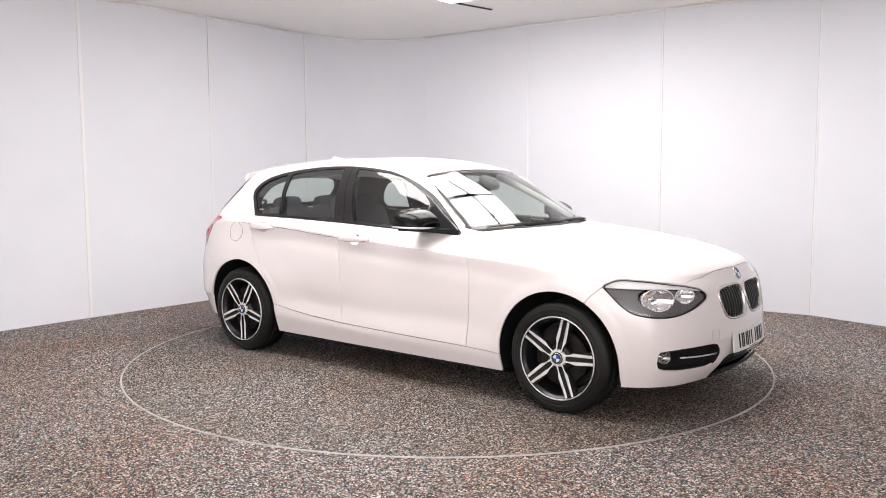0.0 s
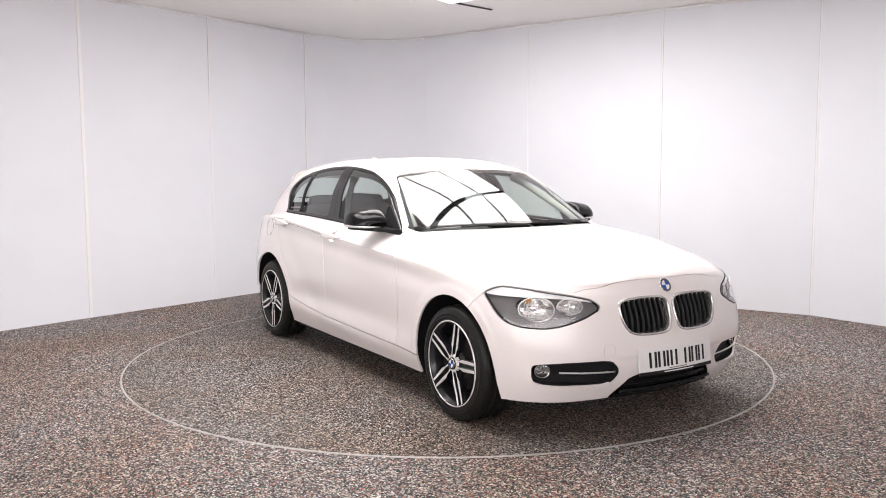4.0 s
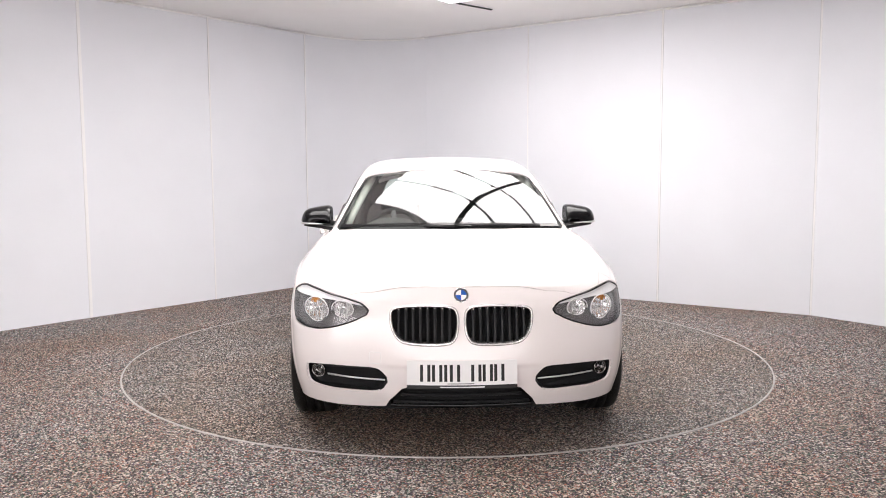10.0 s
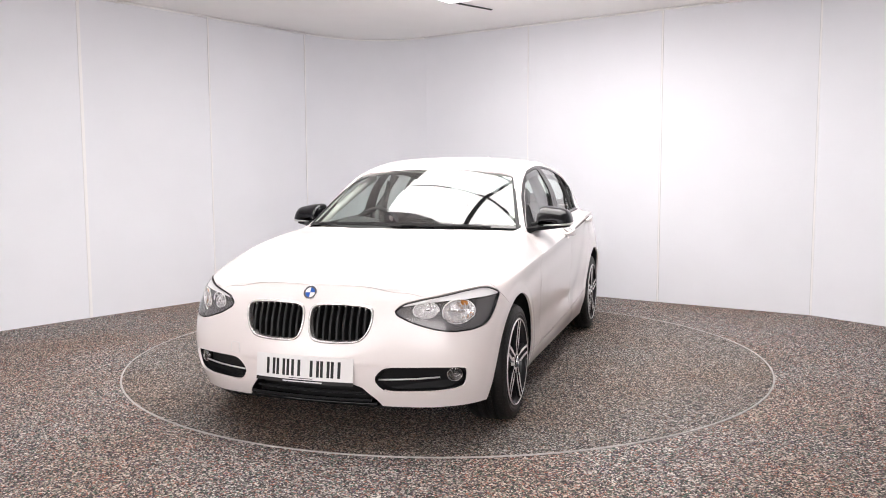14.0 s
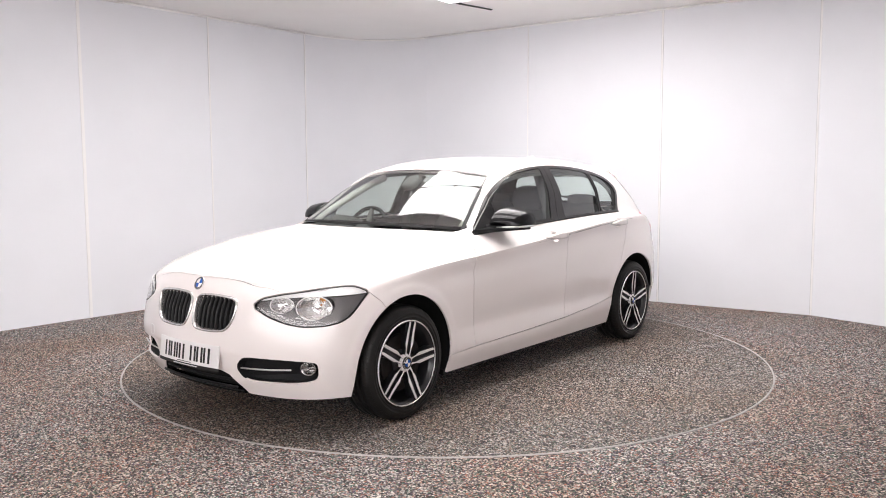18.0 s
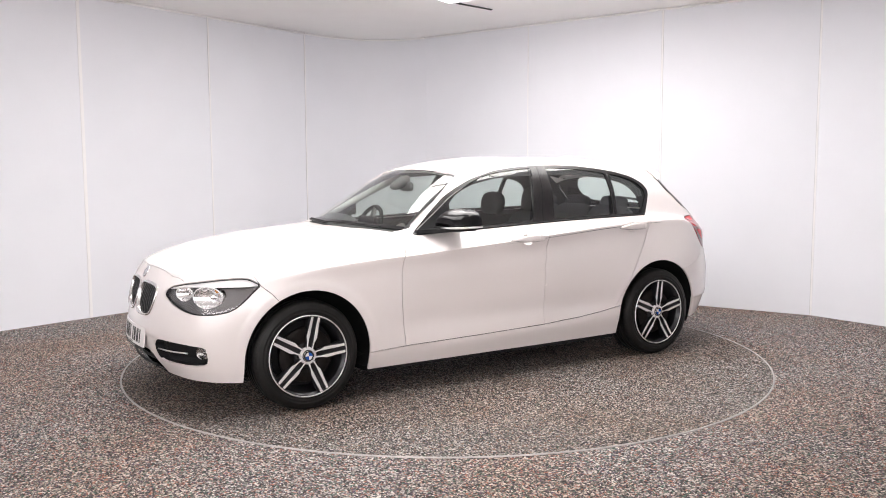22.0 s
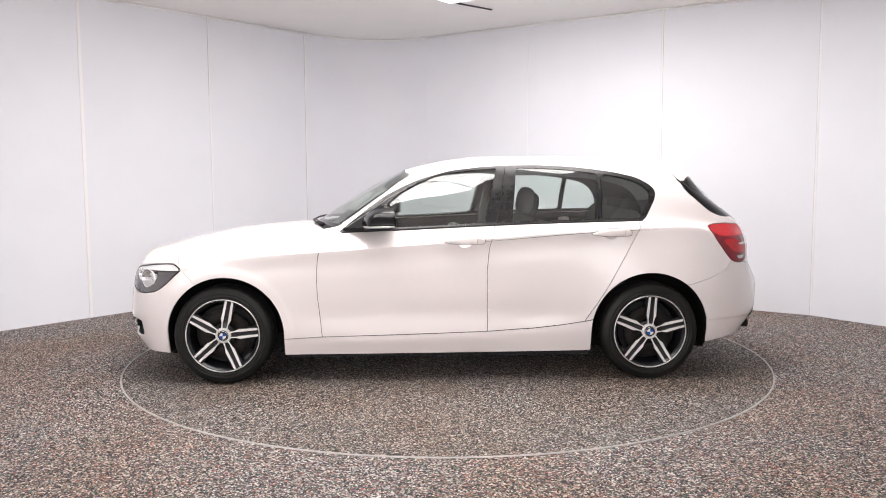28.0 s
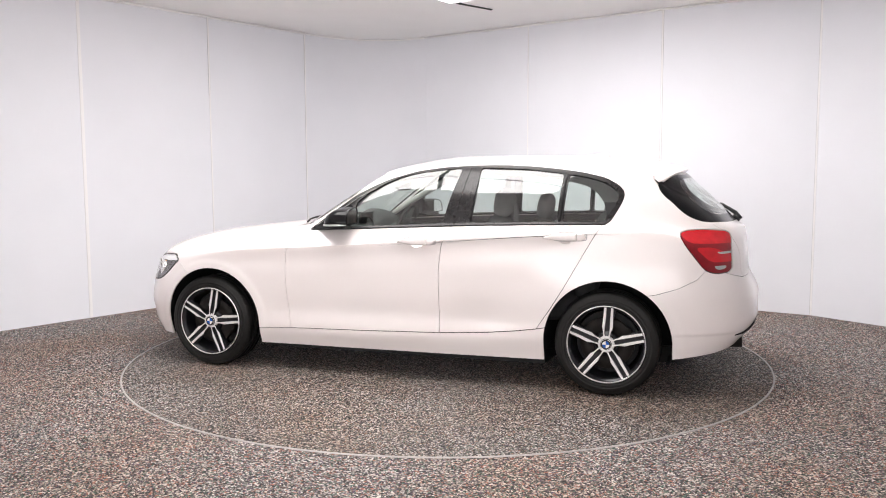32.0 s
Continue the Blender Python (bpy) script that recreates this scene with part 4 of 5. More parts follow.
# inner lining, cabin tub and floor pan
lining = split((ROWS, SKIN_T), arch_distance(ROWS) - 0.01)[1]
LINING_EDGE = rounded([(.60, .950), (.46, 1.054), (.315, 1.152), (.19, 1.216), (.09, 1.254), (-.08, 1.288), (-.27, 1.302), (-.45, 1.309), (-.63, 1.310), (-.81, 1.304), (-.99, 1.287),
                       (-1.115, 1.265), (-1.19, 1.245), (-1.25, 1.212), (-1.30, 1.147), (-1.318, 1.09), (-1.318, 1.008), (-.835, 1.000), (-.379, .986), (.06, .967), (.335, .955)], 1)
lining = region(lining, side, LINING_EDGE, limit=low_side)[1]
lining = region(lining, front, SCREEN_EDGE, limit=lambda r: np.maximum(-.15 - r[:, 0], 7.4 - r[:, 7]))[1]
lining = region(lining, front, BACKLIGHT, limit=lambda r: np.maximum(r[:, 0] + 1.45, 6.02 - r[:, 7]))[1]
for poly, proj, lim in ((LAMP_EDGE, oblique, lambda r: np.maximum(1.4 - r[:, 0], r[:, 6] - 7)), (KIDNEY, front, lambda r: 1.5 - r[:, 0]),
                        (FOG, front, lambda r: 1.5 - r[:, 0]), (INTAKE, front, lambda r: 1.5 - r[:, 0])):
    lining = region(lining, proj, poly, limit=lim)[1]
for h in HANDLES:
    lining = region(lining, side, cup_edge(h))[1]
lining = split(lining, np.maximum(1.75 - lining[0][:, 0], (5.6 - lining[0][:, 7]) * .1))[1]
liner, lining = split(lining, 8.15 - lining[0][:, 7] + 9 * (lining[0][:, 0] > .75))
part("headliner", sheet_mesh("headliner", [liner], MAT_LINER, 0, -0.022, both=True), None, car, "pale grey cloth headliner")
part("inner_lining", sheet_mesh("inner_lining", [lining], MAT_LINING, 0, -0.016, both=True), None, car, "dark inner door and body lining")


def floor_pan():
    bm = bmesh.new()
    pts = [(1.88, .40), (1.76, .60), (1.70, .66), (1.70, .55), (.97, .55), (.95, .80), (-.97, .80), (-.99, .55), (-1.73, .55), (-1.75, .62), (-1.80, .50), (-1.86, .3)]
    pts = pts + [(x, -y) for x, y in reversed(pts)]
    f = bm.faces.new([bm.verts.new((x, y, .155)) for x, y in pts])
    ext = bmesh.ops.extrude_face_region(bm, geom=[f])
    bmesh.ops.translate(bm, verts=[e for e in ext["geom"] if isinstance(e, bmesh.types.BMVert)], vec=(0, 0, .10))
    bmesh.ops.recalc_face_normals(bm, faces=bm.faces[:])
    return bm


part("floor_pan", floor_pan(), MAT_BLACK, car, "black underbody panel")


def arch_liner(cx, s):
    v, f, n = [], [], 36
    for i in range(n + 1):
        a = -0.5 + (math.pi + 1.0) * i / n
        for r, y in ((.385, .862), (.385, .52), (.10, .52)):
            px, pz = cx + r * math.cos(a), .33 + max(r * math.sin(a), -.13)
            edge = skin_at(px, max(pz, .21), "side")[0].y - .014 if y > .8 else y
            v.append((px, min(y, edge) * s, pz))
    for i in range(n):
        for k in range(2):
            a = i * 3 + k
            f.append((a, a + 1, a + 4, a + 3))
    return mesh_of("arch_liner", v, f, MAT_BLACK, True)


for cx in (1.33, -1.347):
    for s in (1, -1):
        part("arch_liner", arch_liner(cx, s), None, car, "black wheel arch liner")

# ---- wheels ----
TYRE = [(.230, .010), (.237, .000), (.246, .000), (.252, .0025), (.2535, .0045), (.2555, .0045), (.257, .003), (.268, .0035), (.270, .005), (.273, .0045), (.275, .003), (.288, .000), (.302, -.006), (.311, -.020), (.3155, -.036), (.3165, -.060), (.3095, -.062), (.3095, -.070),
        (.3170, -.072), (.3172, -.104), (.310, -.106), (.310, -.116), (.3172, -.118), (.3170, -.150), (.3095, -.152), (.3095, -.160), (.3165, -.162), (.3155, -.186), (.311, -.202),
        (.300, -.216), (.262, -.222), (.238, -.218), (.230, -.205)]


def wheel_meshes():
    tyre = mesh_of("tyre", *lathe(TYRE, 96), MAT_RUBBER, True)
    barrel = mesh_of("wheel", *lathe([(.214, .004), (.2205, .007), (.2225, .004), (.2215, -.006), (.207, -.012), (.200, -.030), (.196, -.10), (.190, -.20)], 96), MAT_ALLOY_DARK, True)
    lip = mesh_of("rim_lip", *lathe([(.2165, .0045), (.2175, .0075), (.2210, .0085), (.2235, .005), (.2235, .001)], 96), MAT_ALLOY, True)
    disc = mesh_of("brake_disc", *lathe([(.07, -.055), (.072, -.045), (.148, -.045), (.150, -.05), (.150, -.065), (.07, -.066)], 64), MAT_STEEL, True)
    hat = mesh_of("hub", *lathe([(.001, -.02), (.060, -.022), (.074, -.030), (.078, -.07)], 48), MAT_ALLOY_DARK, True)
    back = mesh_of("back_plate", *lathe([(.001, -.10), (.19, -.10), (.192, -.12)], 48), MAT_BLACK, False)
    # a pair of narrow machined blades with a dark web between them, along +x of the wheel's face
    web = bmesh.new()
    outline = [(.030, .022), (.075, .018), (.13, .026), (.185, .034), (.216, .038)]
    ring = outline + [(r, -w) for r, w in reversed(outline)]
    f = web.faces.new([web.verts.new((r, -.012 - .010 * math.sin(math.pi * min(1, max(0, (r - .03) / .18))), w)) for r, w in ring])
    ext = bmesh.ops.extrude_face_region(web, geom=[f])
    bmesh.ops.translate(web, verts=[e for e in ext["geom"] if isinstance(e, bmesh.types.BMVert)], vec=(0, -.035, 0))
    bmesh.ops.recalc_face_normals(web, faces=web.faces[:])
    web_me = bpy.data.meshes.new("spoke_web")
    web.to_mesh(web_me)
    web.free()
    web_me.materials.append(MAT_ALLOY_DARK)
    blades, flanks = [], []
    for s in (1, -1):
        mids = [(.034, .0115, .0085), (.046, .0145, .0060), (.062, .0168, .0045), (.075, .0178, .0050), (.085, .0195, .0068), (.100, .0218, .0100), (.13, .0208, .0096), (.165, .0198, .0090), (.2165, .0192, .0080)]
        v, fc = [], []
        for r, w, h in mids:
            y = .004 - .012 * (1 - (r / .2165)) ** 0.5 * 0.6
            for dw, dy in ((-h, -.016), (-h + .0012, -.001), (-h + .0025, .0), (h - .0025, .0), (h - .0012, -.001), (h, -.016)):
                v.append((r, y + dy, s * (w + dw)))
        k, dark = 6, []
        for i in range(len(mids) - 1):
            for q in range(k - 1):
                a, b = i * k + q, (i + 1) * k + q
                (fc if 0 < q < 4 else dark).append((a, b, b + 1, a + 1) if s == -1 else (a, a + 1, b + 1, b))
        blades.append(mesh_of("spoke", v, fc, MAT_ALLOY))
        flanks.append((v, dark))
    cap = mesh_of("hub_cap", *lathe([(.001, .0035), (.029, .002), (.0335, -.001), (.0345, -.012)], 40), MAT_INK, True)
    collar = mesh_of("hub_collar", *lathe([(.034, -.010), (.036, -.003), (.043, -.0035), (.050, -.009), (.053, -.03)], 40), MAT_ALLOY, True)
    bolts = mesh_of("wheel_bolt", *lathe([(.001, -.020), (.006, -.020), (.0075, -.022), (.0075, -.035)], 12), MAT_STEEL, True)
    blades.append(mesh_of("spoke_flank", *joined(flanks), MAT_ALLOY_DARK))
    for me in [barrel, lip, disc, web_me] + blades:
        me.transform(Matrix.Diagonal((1.065, 1, 1.065, 1)))
    return tyre, barrel, lip, disc, hat, back, web_me, blades, cap, collar, bolts


def roundel(name, parent, radius, m, border=MAT_INK, bm_t=0.0012):
    """A round badge: a dark ring, and four quarters in white and blue."""
    v, f = lathe([(radius * .70, bm_t), (radius * .74, bm_t * 1.5), (radius * .97, bm_t * 1.5), (radius, 0)], 36)
    ring = part(name, mesh_of(name, v, f, border, True), None, parent, "round emblem with blue and white quarters", m=m)
    v, f = lathe([(radius * .955, bm_t * 1.5), (radius * .985, bm_t * 2.2), (radius * 1.02, bm_t * 1.2), (radius * 1.03, -.002)], 36)
    part("emblem_edge", mesh_of("emblem_edge", v, f, MAT_CHROME, True), None, ring)
    for k in range(4):
        vs, n = [(0, bm_t, 0)], 8
        for i in range(n + 1):
            a = math.pi / 2 * (k + i / n)
            vs.append((radius * .71 * math.cos(a), bm_t * .9, radius * .71 * math.sin(a)))
        part("emblem_quarter", mesh_of("emblem_quarter", vs, [(0, i + 2, i + 1) for i in range(n)], MAT_BLUE if k % 2 else MAT_WHITE), None, ring)
    return ring


W_TYRE, W_BARREL, W_LIP, W_DISC, W_HAT, W_BACK, W_WEB, W_BLADES, W_CAP, W_COLLAR, W_BOLT = wheel_meshes()
for cx, s, first in ((FRONT_AXLE, 1, 102), (REAR_AXLE, 1, 94), (FRONT_AXLE, -1, 4), (REAR_AXLE, -1, 58)):
    m = (pose(cx, .874, .3105) if s == 1 else pose(cx, -.874, .3105, 0, 0, 180)) @ Matrix.Diagonal((.97, 1, .97, 1))
    wheel = part("wheel", W_BARREL, None, car, "alloy wheel with five pairs of bright machined spokes", m=m)
    part("tyre", W_TYRE, None, wheel, "black road tyre", m=Matrix.Diagonal((1.01, 1, 1.01, 1)))
    part("rim_lip", W_LIP, None, wheel, "bright machined rim edge")
    part("brake_disc", W_DISC, None, wheel, "steel brake disc")
    part("hub", W_HAT, None, wheel)
    part("back_plate", W_BACK, None, wheel)
    part("hub_collar", W_COLLAR, None, wheel)
    caliper = [(.155 * math.cos(a) * k + 0, -.05 - d, .155 * math.sin(a) * k) for d in (0, .06) for k in (.62, 1.08) for a in (2.5, 2.8, 3.1, 3.4, 3.7)]
    cf = [(i, i + 1, i + 6, i + 5) for i in range(4)] + [(i + 10, i + 15, i + 16, i + 11) for i in range(4)] + [(i + 5, i + 6, i + 16, i + 15) for i in range(4)]
    part("brake_caliper", mesh_of("brake_caliper", caliper, cf, MAT_STEEL), None, wheel)
    for k in range(5):
        a = first + 72 * k
        turn = pose(0, 0, 0, 0, -a if s == 1 else -(180 - a), 0)
        part("spoke_web", W_WEB, None, wheel, m=turn)
        for b in W_BLADES:
            part(b.name.split(".")[0], b, None, wheel, m=turn)
        part("wheel_bolt", W_BOLT, None, wheel, m=turn @ pose(0, 0, 0, 0, 36, 0) @ pose(.056, 0, 0))
    part("hub_cap", W_CAP, None, wheel)
    roundel("hub_emblem", wheel, .031, pose(0, .004, 0))

# ---- front lamps, grille, bumper openings ----


near_grille = ROWS[(ROWS[:, 0] > 1.9) & (ROWS[:, 1] < .36) & (ROWS[:, 2] > .50) & (ROWS[:, 2] < .71)]
powers = lambda y, z: np.stack([y ** 0, y * y, z, z * z, y * y * z, y ** 4], -1)
NOSE_FIT = np.linalg.lstsq(powers(near_grille[:, 1], near_grille[:, 2]), near_grille[:, 0], rcond=None)[0]


def nose_x(y, z):
    """The smooth front of the nose round the grille."""
    return float(powers(np.array(abs(y)), np.array(z)) @ NOSE_FIT)


EYEBROW = [(-1.12, .70), (-1.078, .691), (-.950, .709), (-.838, .716), (-.677, .717), (-.616, .718), (-.52, .722), (-.5, .76), (-.6, .80), (-1.1, .80)]
MAT_KIDNEY = material("bright satin grille frame", (0.62, 0.60, 0.60), 0.22, 0.75, coat=0.5, noise_scale=60, vary=0.04)
MAT_SLAT = material("satin black slat", (0.010, 0.010, 0.011), 0.42, specular=0.35, noise_scale=60, vary=0.15)
MAT_BROW = material("bright silver strip", (0.86, 0.85, 0.85), 0.3, 0.0, noise_scale=60, vary=0.04)
MAT_BEZEL = material("grey lamp bezel", (0.165, 0.158, 0.160), 0.24, 0.35, noise_scale=60, vary=0.1)
LAMP_BOWLS = ((.580, .675, .055, .041), (.722, .662, .064, .060))
for s in (1, -1):
    def flip(me):
        return me if s == 1 else mirror_mesh(me)
    lens = part("headlight", flip(sheet_mesh("headlight", [lamp_area], MAT_LENS, 0)), None, car, "clear headlight with twin round reflectors and grey bezel")
    lens.visible_shadow = False
    brow, bezel = region(lamp_area, oblique, EYEBROW)
    for cy, cz, hw, hh in LAMP_BOWLS:
        bezel = region(bezel, front, [(cy + hw * math.cos(q), cz + hh * math.sin(q)) for q in np.linspace(0, 2 * math.pi, 41)[:-1]])[1]
    seal = split(lamp_area, -inside(oblique(lamp_area[0]), LAMP_EDGE) - .0037)[0]
    part("seal", flip(sheet_mesh("seal", [seal], MAT_BLACK, 0.004, .0012)), None, lens, "thin black seal round the lamp")
    part("bezel", flip(sheet_mesh("bezel", [bezel], MAT_BEZEL, 0.01, -.020)), None, lens, "satin grey bezel")
    part("eyebrow", flip(sheet_mesh("eyebrow", [brow], MAT_BROW, 0.006, -.006)), None, lens, "bright silver eyebrow strip")
    # surround: the edge folded inwards
    r, t = tidy(lamp_area)
    e = np.concatenate([t[:, [0, 1]], t[:, [1, 2]], t[:, [2, 0]]])
    _, first, cnt = np.unique(np.sort(e, 1), axis=0, return_index=True, return_counts=True)
    e = e[first[cnt == 1]]
    a, b = e[:, 0], e[:, 1]
    k = len(e)
    vs = np.concatenate([r[a, :3] - r[a, 3:6] * .002, r[b, :3] - r[b, 3:6] * .002, r[b, :3] - r[b, 3:6] * .045, r[a, :3] - r[a, 3:6] * .045])
    i = np.arange(k)
    fs = np.stack([i, i + k, i + 2 * k, i + 3 * k], 1)
    vf = mirrored((vs.tolist(), fs.tolist()), s)
    part("surround", mesh_of("surround", *vf, MAT_BLACK), None, lens, "black lamp surround")
    for cy, cz, hw, hh in LAMP_BOWLS:
        p, n = skin_at(cy, cz)
        prof = [(1.0, -.002), (1.02, .004), (.97, .004), (.93, -.010), (.80, -.030), (.55, -.048), (.28, -.056), (.24, -.030), (.18, -.022), (.001, -.020)]
        v, f = lathe(prof, 18, "x")
        ctr = p - n * .022
        v = [(ctr.x + q[0] - (.55 if cy < .65 else .95) * (q[1] * hw), ctr.y + q[1] * hw, ctr.z + q[2] * hh) for q in v]
        part("reflector", mesh_of("reflector", *mirrored((v, f), s), MAT_FOG), None, lens, "round chrome reflector bowl")
        ring = [(ctr.x + .005 - (.55 if cy < .65 else .95) * hw * math.cos(q) * 1.0, ctr.y + hw * math.cos(q) * 1.0, ctr.z + hh * math.sin(q)) for q in np.linspace(0, 2 * math.pi, 33)[:-1]]
        part("reflector_ring", mesh_of("reflector_ring", *mirrored(tube(ring, .0028, 6, True), s), MAT_BROW, True), None, lens, "bright ring round the reflector")
        ridges = []
        for q in range(-2, 3):
            pts = [(ctr.x - .012 - .03 * math.cos(1.2 * h), ctr.y + q * hw * .32, ctr.z + h * hh * .62) for h in (-1, -.5, 0, .5, 1)]
            ridges.append(tube(pts, .0025, 6))
        part("reflector_facets", mesh_of("reflector_facets", *mirrored(joined(ridges), s), MAT_SILVER, True), None, lens)
    p, n = skin_at(.738, .705)
    amber = moved(lozenge(.010, .017, .011), Matrix.Translation(p - n * .026))
    part("indicator_bulb", mesh_of("indicator_bulb", *mirrored(amber, s), MAT_AMBER, True), None, lens, "amber indicator cover")

    # kidney grille
    cen = KIDNEY.mean(0)
    rim_n = np.roll(KIDNEY, -1, 0) - np.roll(KIDNEY, 1, 0)
    rim_n = np.stack([rim_n[:, 1], -rim_n[:, 0]], 1)
    rim_n /= np.linalg.norm(rim_n, axis=1, keepdims=True)
    rim_n *= np.sign((rim_n * (KIDNEY - cen)).sum(1))[:, None]
    v, f, n_ = [], [], len(KIDNEY)
    band = ((.0075, -.003), (.0070, .004), (.0035, .0085), (-.0005, .0095), (-.0040, .006), (-.0060, -.004), (-.0065, -.03))
    for (y, z), (ny, nz) in zip(KIDNEY, rim_n):
        for d, lift in band:
            yy, zz = y + ny * d, z + nz * d
            v.append((nose_x(yy, zz) + lift, yy, zz))
    kb = len(band)
    f = [(i * kb + k, ((i + 1) % n_) * kb + k, ((i + 1) % n_) * kb + k + 1, i * kb + k + 1) for i in range(n_) for k in range(kb - 1)]
    frame_ob = part("grille", mesh_of("grille", *mirrored((v, f), s), MAT_KIDNEY, True), None, car, "kidney-shaped grille with bright frame and black slats")
    pts = [Vector((nose_x(y, z) - .012, y * s, z)) for y, z in KIDNEY]
    v, f = [], []
    n_ = len(pts)
    for q in pts:
        v += [q, q - Vector((.075, 0, 0))]
    f += [(2 * i, 2 * ((i + 1) % n_), 2 * ((i + 1) % n_) + 1, 2 * i + 1) for i in range(n_)] + [tuple(2 * i + 1 for i in range(n_))]
    part("grille_recess", mesh_of("grille_recess", v, f, MAT_BLACK), None, frame_ob)
    poly = np.array(KIDNEY)
    for j in range(8):
        y = .056 + .0345 * j
        zs = []
        for a, b in zip(poly, np.roll(poly, -1, 0)):
            if (a[0] - y) * (b[0] - y) < 0:
                zs.append(a[1] + (b[1] - a[1]) * (y - a[0]) / (b[0] - a[0]))
        z0, z1 = min(zs) + .004, max(zs) - .004
        sv, sf = [], []
        for i in range(7):
            z = z0 + (z1 - z0) * i / 6
            x = nose_x(y, z) - .004 - .010 * abs(i / 3 - 1) ** 2
            sv += [(x - .05, (y - .006) * s, z), (x - .004, (y - .0070) * s, z), (x, (y - .005) * s, z), (x, (y + .005) * s, z), (x - .004, (y + .0070) * s, z), (x - .05, (y + .006) * s, z)]
        for i in range(6):
            sf += [(i * 6 + k, i * 6 + k + 1, i * 6 + k + 7, i * 6 + k + 6) for k in range(5)]
        part("slat", mesh_of("slat", sv, sf, MAT_SLAT, True), None, frame_ob)
        tip = moved(lozenge(.003, .0036, .0045, 10, 6), Matrix.Translation((nose_x(y, z1 - .007) - .007, y * s, z1 - .007)))
        part("slat_tip", mesh_of("slat_tip", *tip, MAT_KIDNEY, True), None, frame_ob, "bright slat tip")

    # fog lamp opening
    v, f, n_ = [], [], len(FOG)
    for y, z in FOG:
        q, n = skin_at(y, z)
        dep = .045
        yc, zc = .56 + (y - .56) * .96, .342 + (z - .342) * .86
        v += [(q.x, y, z), (q.x - dep, yc, zc)]
    f = [(2 * i, 2 * ((i + 1) % n_), 2 * ((i + 1) % n_) + 1, 2 * i + 1) for i in range(n_)] + [tuple(2 * i + 1 for i in range(n_))]
    fog = part("fog_lamp_housing", mesh_of("fog_lamp_housing", *mirrored((v, f), s), MAT_BLACK), None, car, "black bumper opening with fog lamp and bright bar")
    pts = []
    for y, z in ((.366, .342), (.45, .3445), (.54, .348), (.645, .354)):
        q, n = skin_at(y, z)
        pts.append((q.x - .010, y * s, z))
    part("trim_bar", mesh_of("trim_bar", *tube(pts, .0042, 8), MAT_SILVER, True), None, fog, "thin bright trim bar")
    q, n = skin_at(.698, .357)
    v, f = lathe([(1.0, -.03), (1.0, .002), (.92, .003), (.86, -.008), (.6, -.026), (.3, -.032), (.22, -.012), (.001, -.010)], 32, "x")
    v = [(q.x - .040 + a[0] - .55 * a[1] * .034, q.y + a[1] * .034, q.z + a[2] * .034) for a in v]
    part("fog_lamp", mesh_of("fog_lamp", *mirrored((v, f), s), MAT_FOGLAMP, True), None, fog, "small round fog lamp")
    v, f = lathe([(.001, .005), (.5, .0045), (.93, .001)], 32, "x")
    v = [(q.x - .040 + a[0] - .55 * a[1] * .034, q.y + a[1] * .034, q.z + a[2] * .034) for a in v]
    gl = part("fog_lens", mesh_of("fog_lens", *mirrored((v, f), s), MAT_LENS, True), None, fog)
    gl.visible_shadow = False

# lower intake
v, f = [], []
ys = np.linspace(-.356, .356, 41)
for y in ys:
    top = float(np.interp(abs(y), [0, .24, .285, .315, .345, .38], [.323, .316, .300, .268, .236, .17]))
    q, n = skin_at(y, max(top, .22))
    v += [(q.x - .004, y, top), (q.x - .10, y, top), (q.x - .10, y, .20), (q.x - .09, y, .195)]
for i in range(40):
    f += [(i * 4 + k, i * 4 + k + 1, i * 4 + k + 5, i * 4 + k + 4) for k in range(3)]
intake = part("lower_intake", mesh_of("lower_intake", v, f, MAT_BLACK), None, car, "black lower air intake")
for z, w, x_in in ((.268, .29, .020), (.235, .325, .010)):
    pts = [(skin_at(y, .29)[0].x - x_in, y, z) for y in np.linspace(-w, w, 21)]
    part("intake_bar", mesh_of("intake_bar", *tube(pts, .0075, 8), MAT_BLACK, True), None, intake)
v, f = [], []
for y in np.linspace(-.340, .340, 31):
    q, n = skin_at(y, .22)
    x = q.x - .012
    v += [(x - .09, y, .194), (x + .002, y, .198), (x + .008, y, .206), (x + .002, y, .217), (x - .03, y, .224)]
for i in range(30):
    f += [(i * 5 + k, i * 5 + k + 1, i * 5 + k + 6, i * 5 + k + 5) for k in range(4)]
part("front_lip", mesh_of("front_lip", v, f, MAT_GLOSS, True), None, car, "gloss black front lip")

# number plate with plain bars, following the bumper
plate_x = lambda y, z: skin_at(0, .38)[0].x + .016 - .29 * y * y


def plate_panel(y0, y1, z0, z1, lift, mat, name, parent, label=""):
    v, f, n = [], [], 13
    for i in range(n):
        y = y0 + (y1 - y0) * i / (n - 1)
        for z, d in ((z0, -.004), (z0, lift), (z1, lift), (z1, -.004)):
            v.append((plate_x(y, z) + d - (z - .38) * .12, y, z))
    for i in range(n - 1):
        f += [(i * 4 + k, (i + 1) * 4 + k, (i + 1) * 4 + k + 1, i * 4 + k + 1) for k in range(3)]
    f += [(0, 1, 2, 3), tuple(4 * (n - 1) + k for k in (3, 2, 1, 0))]
    return part(name, mesh_of(name, v, f, mat), None, parent, label)


